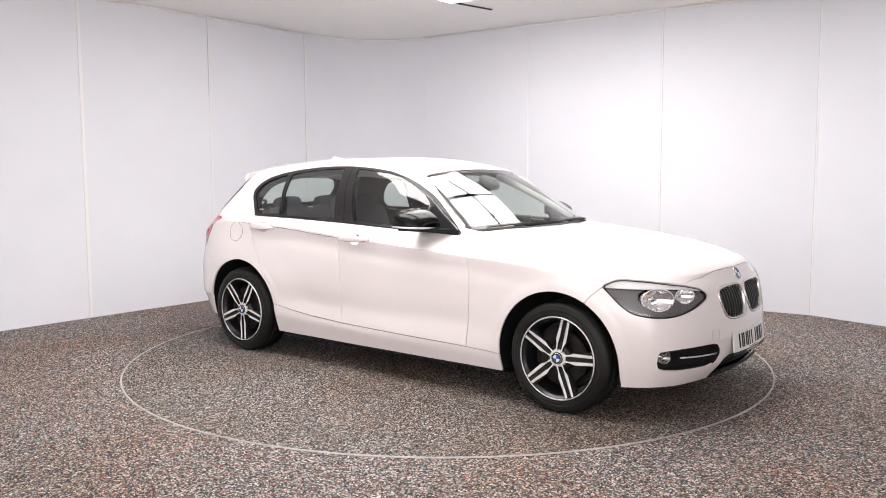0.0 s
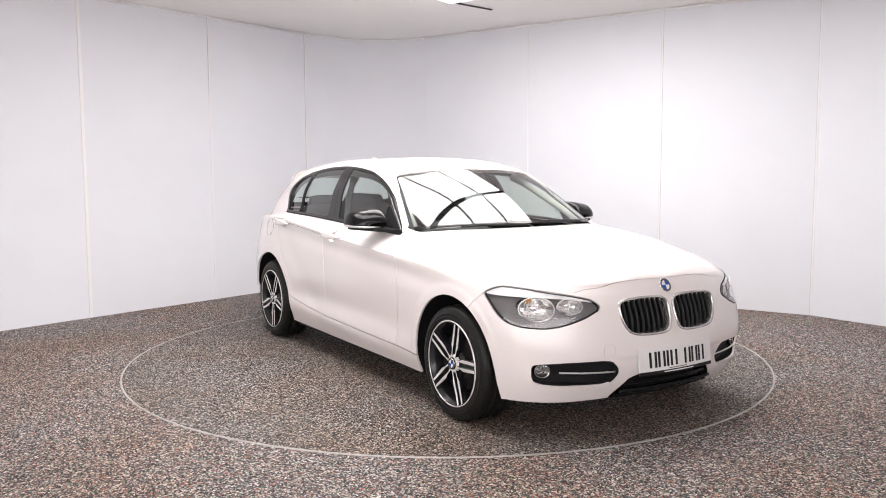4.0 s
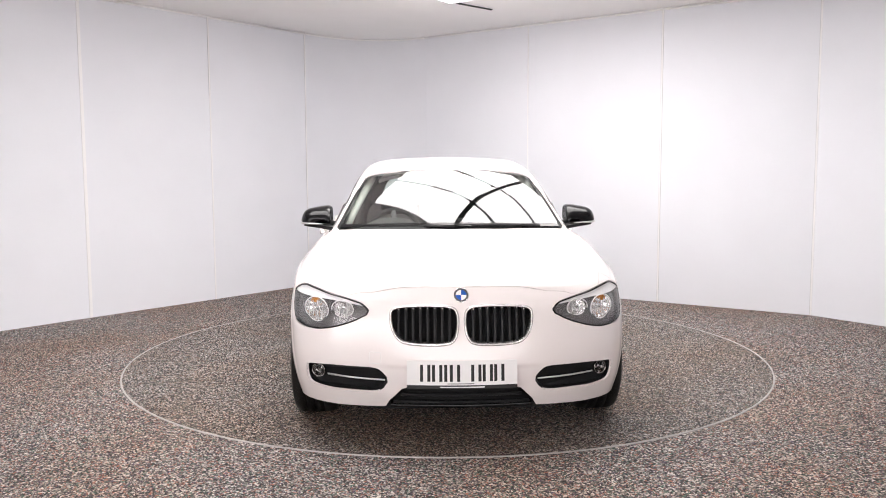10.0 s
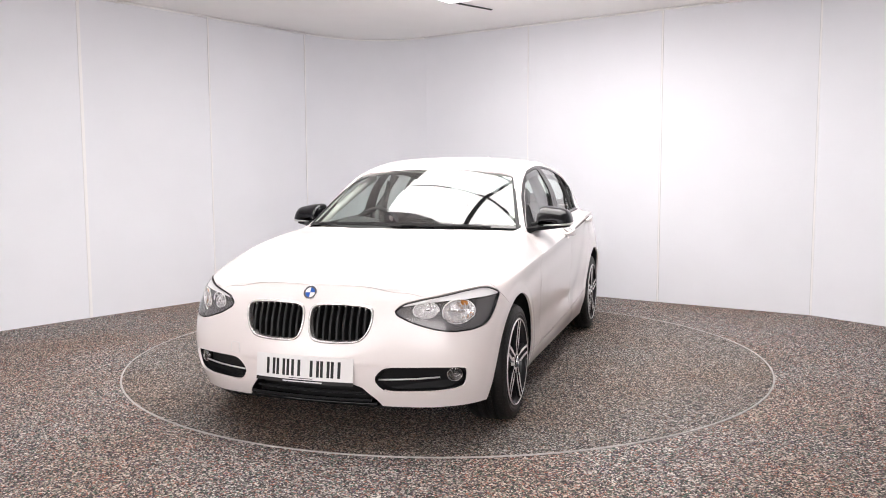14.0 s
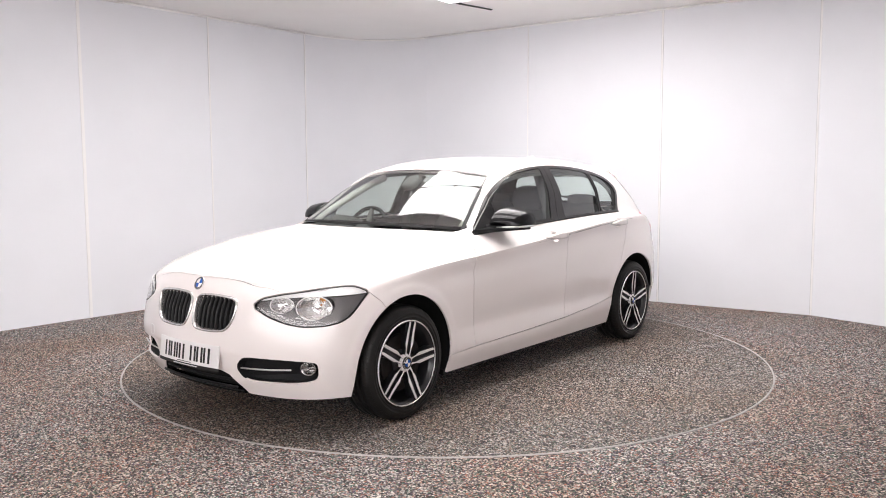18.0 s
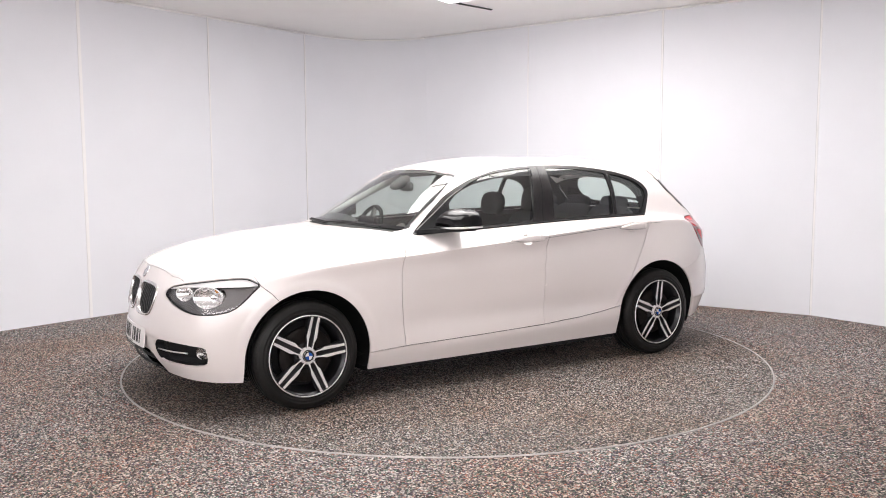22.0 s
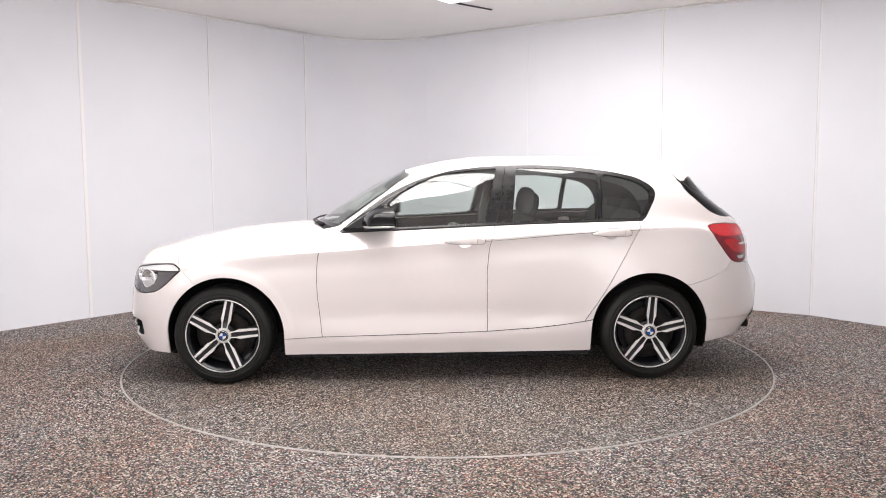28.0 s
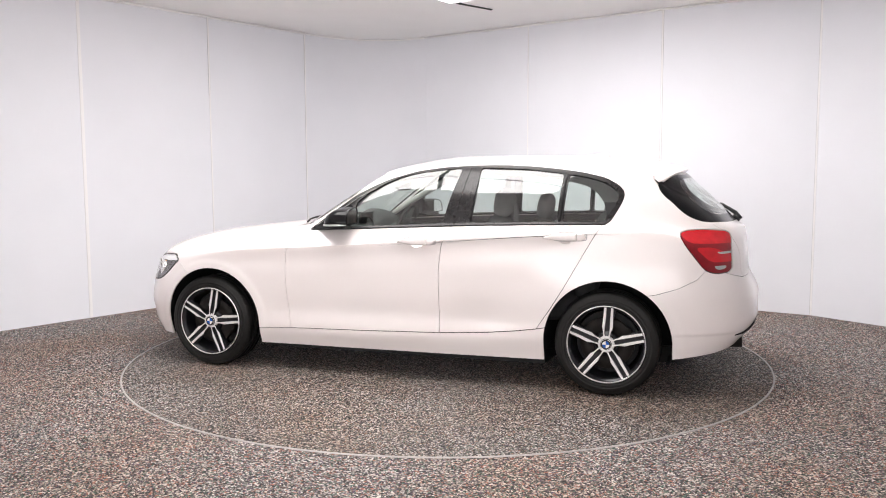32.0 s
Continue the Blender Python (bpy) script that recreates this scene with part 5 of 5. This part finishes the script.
plate = plate_panel(-.260, .260, .333, .446, .004, MAT_PLATE, "number_plate", car, "white number plate with plain black bars")
for c in (-.1795, -.1235, -.0835, -.0405, .0595, .1135, .168):
    w = .034 if c != -.0835 else 0
    for d in ((-w / 2, w / 2) if w else (0,)):
        plate_panel(c + .006 + d - .0072, c + .006 + d + .0072, .350, .428, .0052, MAT_INK, "plate_bar", plate)
plate_panel(-.07, .055, .3385, .3415, .0052, MAT_INK, "plate_bar", plate)
strip = plate_panel(-.260, .260, .316, .332, .003, MAT_INK, "plate_strip", car, "black strip under the number plate")
plate_panel(-.105, .105, .3215, .3265, .0042, MAT_WHITE, "plate_bar", strip)

q, n = skin_at(0.0, .742)
MAT_BADGE = material("gloss black badge ring", (0.09, 0.09, 0.10), 0.12, coat=1.0, noise_scale=60, vary=0.1)
roundel("badge", car, .0365, Matrix.Translation(q + n * .002) @ n.to_track_quat("Y", "Z").to_matrix().to_4x4(), MAT_BADGE)
# tow eye cover
loop = rounded([(-.438, .425), (-.382, .425), (-.382, .479), (-.438, .479)], 2, .006)
pts = [skin_at(y, z)[0] + skin_at(y, z)[1] * .0004 for y, z in loop]
part("tow_eye_cover", mesh_of("tow_eye_cover", *tube(pts, .0013, 6, True), MAT_SILVER, True), None, car, "square tow eye cover joint")

# ---- rear lamps and tail ----
for s in (1, -1):
    def flip(me):
        return me if s == 1 else mirror_mesh(me)
    bands, rest = region(tail_area, side, rounded([(-1.742, .963), (-1.775, .978), (-1.874, .983), (-2.003, .972), (-2.05, .949), (-2.05, .905), (-1.90, .905), (-1.80, .910)], 1))
    white1, rest = region(rest, side, rounded([(-1.95, .858), (-2.06, .862), (-2.06, .850), (-1.97, .846)], 1, .006))
    white2, rest = region(rest, side, rounded([(-1.935, .777), (-2.01, .780), (-2.00, .760), (-1.96, .755)], 1, .008))
    mid, rest = region(rest, side, rounded([(-1.83, .885), (-1.93, .885), (-2.06, .83), (-2.06, .80), (-1.92, .80)], 1))
    tail = part("tail_light", flip(sheet_mesh("tail_light", [rest], MAT_RED_DARK, 0.012)), None, car, "red tail light with clear reversing strip")
    part("upper_lens", flip(sheet_mesh("upper_lens", [bands], MAT_RED, 0.003, .0012)), None, tail, "bright red upper lens")
    part("middle_lens", flip(sheet_mesh("middle_lens", [mid], MAT_RED, 0.003, .0008)), None, tail, "bright red middle lens")
    part("clear_lens", flip(sheet_mesh("clear_lens", [white1], MAT_CLEARLAMP, 0.003, .0008)), None, tail, "clear lens strip")
    part("clear_lens", flip(sheet_mesh("clear_lens", [white2], MAT_CLEARLAMP, 0.003, .0008)), None, tail, "clear lens strip")



def roof_height(x, y):
    ok = (ROWS[:, 7] > 6.8) & (ROWS[:, 0] < -1.2)
    d = (ROWS[ok][:, 0] - x) ** 2 + (ROWS[ok][:, 1] - abs(y)) ** 2
    near = np.argsort(d)[:6]
    w = 1 / (d[near] + 1e-5)
    return float((ROWS[ok][near, 2] * w).sum() / w.sum())


v, f, nn = [], [], 41
for i in range(nn):
    y = -.560 + 1.12 * i / (nn - 1)
    k = abs(y) / .560
    tx, tz = -1.765 + .12 * k ** 2.5, 1.336 - .008 * k - .046 * k ** 3
    r1 = roof_height(-1.55, y)
    sink = .012 * k ** 12
    for x, z in ((-1.47, roof_height(-1.47, y) - .005), (-1.51, roof_height(-1.51, y) + .0005), (-1.55, r1 + .002), (-1.55 + (tx + 1.55) * .35, r1 + (tz - r1) * .35 + .006 * (1 - k)),
                 (-1.55 + (tx + 1.55) * .7, r1 + (tz - r1) * .7 + .007 * (1 - k)), (tx + .006, tz + .001), (tx, tz - .005), (tx + .005, tz - .013), (tx + .04, tz - .030), (tx + .09, tz - .05)):
        v.append((x, y, z - sink))
K = 10
for i in range(nn - 1):
    f += [(i * K + k, (i + 1) * K + k, (i + 1) * K + k + 1, i * K + k + 1) for k in range(K - 1)]
f += [tuple(range(K)), tuple((nn - 1) * K + k for k in range(K - 1, -1, -1))]
part("roof_spoiler", mesh_of("roof_spoiler", v, f, MAT_PAINT, True), None, car, "white roof spoiler over the rear window")
for s in (1, -1):
    rim = [(-1.545, .520, 1.338), (-1.570, .566, 1.300), (-1.592, .577, 1.272), (-1.613, .583, 1.257), (-1.655, .560, 1.280), (-1.690, .524, 1.302), (-1.696, .505, 1.313), (-1.684, .490, 1.322), (-1.62, .495, 1.333)]
    v = rim + [(x + .004, y - .10, z + .012) for x, y, z in rim]
    k = len(rim)
    f = [tuple(range(k)), tuple(range(2 * k - 1, k - 1, -1))] + [(i, i + k, (i + 1) % k + k, (i + 1) % k) for i in range(k)]
    part("spoiler_end", mesh_of("spoiler_end", *mirrored((v, f), s), MAT_PAINT), None, car, "white side piece of the roof spoiler")
for s in (1, -1):
    pts = [(x, y * s, roof_height(x, y) - .0003) for x, y in ((-1.525, .47), (-1.535, .515), (-1.56, .54), (-1.60, .553), (-1.64, .560))]
    part("spoiler_joint", mesh_of("spoiler_joint", *tube(pts, .0016, 6), MAT_STEEL, True), None, car, "fine joint beside the spoiler")
arm = tube([(-2.062, .0, 1.008), (-2.092, .0, 1.022), (-2.070, -.02, 1.050), (-2.020, -.05, 1.082), (-1.985, -.22, 1.100), (-1.955, -.38, 1.098)], [.022, .020, .015, .011, .008, .006], 8)
part("rear_wiper", mesh_of("rear_wiper", *joined([arm, moved(lozenge(.03, .035, .022), pose(-2.068, .0, 1.012, 0, -40, 0))]), MAT_BLACK, True), None, car, "black rear wiper")
for y in (.50, .41):
    v, f = lathe([(.030, 0), (.034, -.002), (.034, .18), (.030, .18), (.029, .01)], 24, "x")
    part("exhaust_pipe", mesh_of("exhaust_pipe", [(p[0] - 2.11, p[1] + y, p[2] + .298) for p in v], f, MAT_STEEL, True), None, car, "dark steel exhaust tailpipe")
# black strips laid on the skin for the slots in the rear bumper
for s in (1, -1):
    pts = [skin_at(y * s, z, "rear")[0] + skin_at(y * s, z, "rear")[1] * .001 for y, z in ((.63, .362), (.57, .368), (.50, .384), (.44, .408), (.40, .43))]
    part("rear_slot", mesh_of("rear_slot", *tube(pts, [.003, .008, .010, .009, .004], 8), MAT_BLACK, True), None, car, "dark slot in the rear bumper")
pts = [(-1.06 - .19 * i / 8, 0, 1.4285 - .006 * (i / 8) + .036 * (i / 8) ** 1.6 * (1 if i < 8 else .55)) for i in range(9)]
v, f = [], []
for i, (x, y, z) in enumerate(pts):
    base, w = 1.430 - .010 * (i / 8), .028 * (1 - .5 * (i / 8)) * min(1, .3 + i / 3)
    for k in range(7):
        a = math.pi * k / 6
        v.append((x, w * math.cos(a), base - .012 + (z - base + .012) * math.sin(a) ** .7))
for i in range(8):
    f += [(i * 7 + k, i * 7 + k + 1, i * 7 + k + 8, i * 7 + k + 7) for k in range(6)]
f.append(tuple(range(56, 63)))
part("roof_antenna", mesh_of("roof_antenna", v, f, MAT_PAINT, True), None, car, "white shark-fin roof antenna")

# ---- mirrors ----


MIRROR_FACE = rounded([(.990, .992), (.986, 1.022), (.974, 1.056), (.952, 1.080), (.90, 1.092), (.83, 1.103), (.797, 1.101), (.784, 1.084), (.783, .992)], 2, .014)


def mirror_shell():
    """The housing in sections from its rounded nose to its open back."""
    v, f, n = [], [], len(MIRROR_FACE)
    rows = ((.476, .36, .08), (.474, .60, .26), (.466, .78, .46), (.450, .90, .66), (.425, .965, .83), (.39, .99, .95), (.345, 1.0, 1.0), (.306, 1.0, 1.0), (.298, .985, .985), (.300, .93, .93))
    for x, ky, kz in rows:
        v += [(.270 + 1.15 * (x - .298) - .03 * (y - .78) / .2 * (1 if x > .4 else .3), .79 + (y - .79) * ky, .992 + (z - .992) * kz) for y, z in MIRROR_FACE]
    for j in range(len(rows) - 1):
        f += [(j * n + i, j * n + (i + 1) % n, (j + 1) * n + (i + 1) % n, (j + 1) * n + i) for i in range(n)]
    f.append(tuple(range(n)))
    return v, f


for s in (1, -1):
    mirror = part("door_mirror", mesh_of("door_mirror", *mirrored(mirror_shell(), s), MAT_GLOSS, True), None, car, "gloss black door mirror with silver strip")
    v = [(.274 - .009 * (y - .78) / .2, .79 + (y - .79) * .93, .996 + (z - .992) * .92) for y, z in MIRROR_FACE]
    f = [tuple(range(len(v)))]
    part("mirror_glass", mesh_of("mirror_glass", *mirrored((v, f), s), MAT_CHROME), None, mirror, "silvered mirror glass")
    pts = [(.290, .9905, .993), (.33, .991, .992), (.37, .988, .991), (.40, .979, .990), (.43, .958, .989), (.449, .925, .988), (.458, .88, .987), (.464, .83, .986)]
    pts = [(.270 + 1.15 * (x - .298), y, z) for x, y, z in pts]
    part("indicator_strip", mesh_of("indicator_strip", *mirrored(tube(pts, [.003, .0055, .006, .006, .006, .0055, .0045, .002], 8), s), MAT_SILVER, True), None, mirror, "silver indicator strip")
    arm = joined([tube([(.38, .84, .995), (.40, .79, .985), (.45, .735, .982)], [.030, .026, .016], 10), tube([(.37, .92, .985), (.43, .83, .976), (.52, .750, .968)], [.010, .014, .010], 8)])
    part("mirror_arm", mesh_of("mirror_arm", *mirrored(arm, s), MAT_BLACK, True), None, mirror, "black mirror foot")
    out = [(.60, .752), (.50, .755), (.33, .755), (.285, .955), (.295, .972), (.36, .968), (.425, .93), (.455, .87)]
    base = [(x, y, z + .016 * max(0, min(1, (y - .80) / .15))) for z in (.953, .974) for x, y in out]
    part("mirror_base", mesh_of("mirror_base", *mirrored((base, [tuple(range(7, -1, -1)), tuple(range(8, 16))] + [(i, (i + 1) % 8, (i + 1) % 8 + 8, i + 8) for i in range(8)]), s), MAT_BLACK), None, mirror, "flat black mirror base")
    tri = [(.60, .762, .960), (.36, .750, .985), (.335, .712, 1.10), (.36, .700, 1.115), (.44, .708, 1.068)]
    tv = [Vector(p) for p in tri] + [Vector(p) - Vector((0, .02, 0)) for p in tri]
    part("mirror_sail", mesh_of("mirror_sail", *mirrored((tv, [tuple(range(5)), tuple(range(9, 4, -1))] + [(i, i + 5, (i + 1) % 5 + 5, (i + 1) % 5) for i in range(5)]), s), MAT_BLACK), None, mirror, "black corner panel")

# wipers
for y0, y1, x0, x1 in ((-.62, .02, .70, .84), (-.04, .56, .85, .72)):
    pts = []
    for i in range(12):
        k = i / 11
        y = y0 + (y1 - y0) * k
        x = float(np.interp(abs(y), [0, .2, .4, .6, .7], [.858, .845, .80, .725, .66]))
        pts.append((x - .005, y, .996 - .02 * abs(y) ** 2 + .008 * math.sin(k * math.pi)))
    part("wiper", mesh_of("wiper", *joined([tube(pts, .0045, 6), tube([(p[0] + .012, p[1], p[2] - .006) for p in pts[3:]], [.006] * 9, 6)]), MAT_BLACK, True), None, car, "black windscreen wiper")

# ---- cabin ----


def cushion(lx, ly, lz, m):
    return moved(lozenge(lx, ly, lz, 28, 12, 4.0), m)


def seat(x, y, rear=False, lift=0.0):
    base = cushion(.26, .255 if not rear else .27, .09, pose(x + .24, y, .47 + lift, 0, 6, 0))
    ob = part("seat", mesh_of("seat", *base, MAT_SEAT, True), None, car, "dark grey cloth car seat")
    part("backrest", mesh_of("backrest", *cushion(.075, .24, .30, pose(x - .075, y, .78 + lift, 0, -16, 0)), MAT_SEAT, True), None, ob)
    for d in (.05, -.05):
        part("headrest_post", mesh_of("headrest_post", *tube([(x - .155, y + d, 1.03 + lift), (x - .175, y + d, 1.13 + lift)], .006, 8), MAT_CHROME, True), None, ob)
    h = moved(lozenge(.058, .134, .098, 28, 12, 2.7), pose(x - .17, y, 1.152 + lift, 0, -10, 0)) if not rear else cushion(.045, .125, .065, pose(x - .16, y, 1.072, 0, -12, 0))
    part("headrest", mesh_of("headrest", *h, MAT_SEAT, True), None, ob, "rounded dark headrest")
    return ob


seat(-.44, .37, lift=-.03), seat(-.58, -.37, lift=-.085)
for y in (.42, 0.0, -.42):
    seat(-1.16, y, True)
part("parcel_shelf", box_bm(-1.95, -1.38, -.60, .60, .93, .96, .01), MAT_CABIN, car, "dark parcel shelf")


def dashboard():
    v, f, n = [], [], 29
    for i in range(n):
        y = -.74 + 1.48 * i / (n - 1)
        hump = .075 * math.exp(-((y + .37) / .17) ** 4)
        bow = -.10 * (abs(y) / .74) ** 2
        for x, z in ((.82, .93), (.77, .958), (.68, .962), (.58, .952), (.52, .93), (.49, .86), (.51, .72), (.55, .5)):
            h = hump * (1 if .5 < x < .72 else .0) * (1 if z > .9 else .2)
            v.append((x + bow * (1 if x > .6 else .3), y, z + h))
    for i in range(n - 1):
        f += [(i * 8 + k, (i + 1) * 8 + k, (i + 1) * 8 + k + 1, i * 8 + k + 1) for k in range(7)]
    return mesh_of("dashboard", v, f, MAT_DASH, True)


part("dashboard", dashboard(), None, car, "charcoal moulded dashboard")
part("centre_screen", box_bm(.535, .56, -.12, .12, .945, 1.025, .008), MAT_GLOSS, car, "black display on the dashboard")
m = pose(.375, -.37, .90, 0, 66, 0)
wheel_rim = part("steering_wheel", mesh_of("steering_wheel", *moved(tube([(.185 * math.cos(a), .185 * math.sin(a), 0) for a in np.linspace(0, 2 * math.pi, 41)[:-1]], .0150, 10, True), m), MAT_BLACK, True), None, car, "dark steering wheel on the car's right side")
part("wheel_hub", mesh_of("wheel_hub", *moved(lozenge(.075, .085, .03), m), MAT_BLACK, True), None, wheel_rim)
for a in (0, math.pi, -math.pi / 2):
    part("wheel_spoke", mesh_of("wheel_spoke", *moved(tube([(0, 0, 0), (.175 * math.sin(a), .175 * math.cos(a), 0)], [.03, .016], 8), m), MAT_CABIN, True), None, wheel_rim)
part("steering_column", mesh_of("steering_column", *tube([(.375, -.37, .91), (.56, -.37, .83)], .05, 12), MAT_CABIN, True), None, wheel_rim)
im = part("interior_mirror", mesh_of("interior_mirror", *moved(lozenge(.018, .118, .036, 24, 8, 3.2), pose(.243, 0, 1.224, 0, 0, -8)), MAT_CABIN, True), None, car, "dark interior rear-view mirror")
part("mirror_stem", mesh_of("mirror_stem", *moved(lozenge(.075, .060, .030, 24, 8, 3.0), pose(.293, 0, 1.250, 0, 31, 0)), MAT_CABIN, True), None, im)
for s in (1, -1):
    part("pillar_trim", mesh_of("pillar_trim", *tube([(-.42, .70 * s, .6), (-.42, .690 * s, 1.0), (-.46, .545 * s, 1.30)], [.06, .05, .035], 10), MAT_CABIN, True), None, car)
    part("seat_belt", mesh_of("seat_belt", *tube([(-.43, .585 * s, 1.25), (-.42, .64 * s, 1.0), (-.40, .66 * s, .6)], .02, 6), MAT_SEAT, True), None, car)
    part("grab_panel", mesh_of("grab_panel", *tube([(.585, .652 * s, .985), (.47, .628 * s, 1.055), (.34, .600 * s, 1.125), (.20, .566 * s, 1.200), (.09, .542 * s, 1.252), (.00, .53 * s, 1.282)], [.018, .022, .024, .025, .026, .026], 10), MAT_LINER, True), None, car, "pale pillar lining")
# fuel filler flap
loop = [(-1.41 + .075 * math.cos(a), .888 + .07 * math.sin(a)) for a in np.linspace(0, 2 * math.pi, 33)[:-1]]
pts = [skin_at(x, z, "side") for x, z in loop]
part("fuel_flap", mesh_of("fuel_flap", *tube([(p.x, -(p.y + .0003), p.z) for p, n in pts], .0014, 6, True), MAT_STEEL, True), None, car, "round fuel filler flap joint")


def motions():
    """The turntable and the car on it turn together, clockwise from above."""
    turns = [(0, -37.69), (3, -52.75), (6, -67.69), (9, -83.03), (13, -103.37), (16, -118.6), (19, -133.71), (23, -153.59), (28, -177.97), (32, -197.69)]
    walk(car, [(t, pose(0, 0, 0.004, 0, 0, a) @ pose(0.086, 0, 0)) for t, a in turns])
    walk(table, [(t, pose(0, 0, 0, 0, 0, a)) for t, a in turns])


motions()
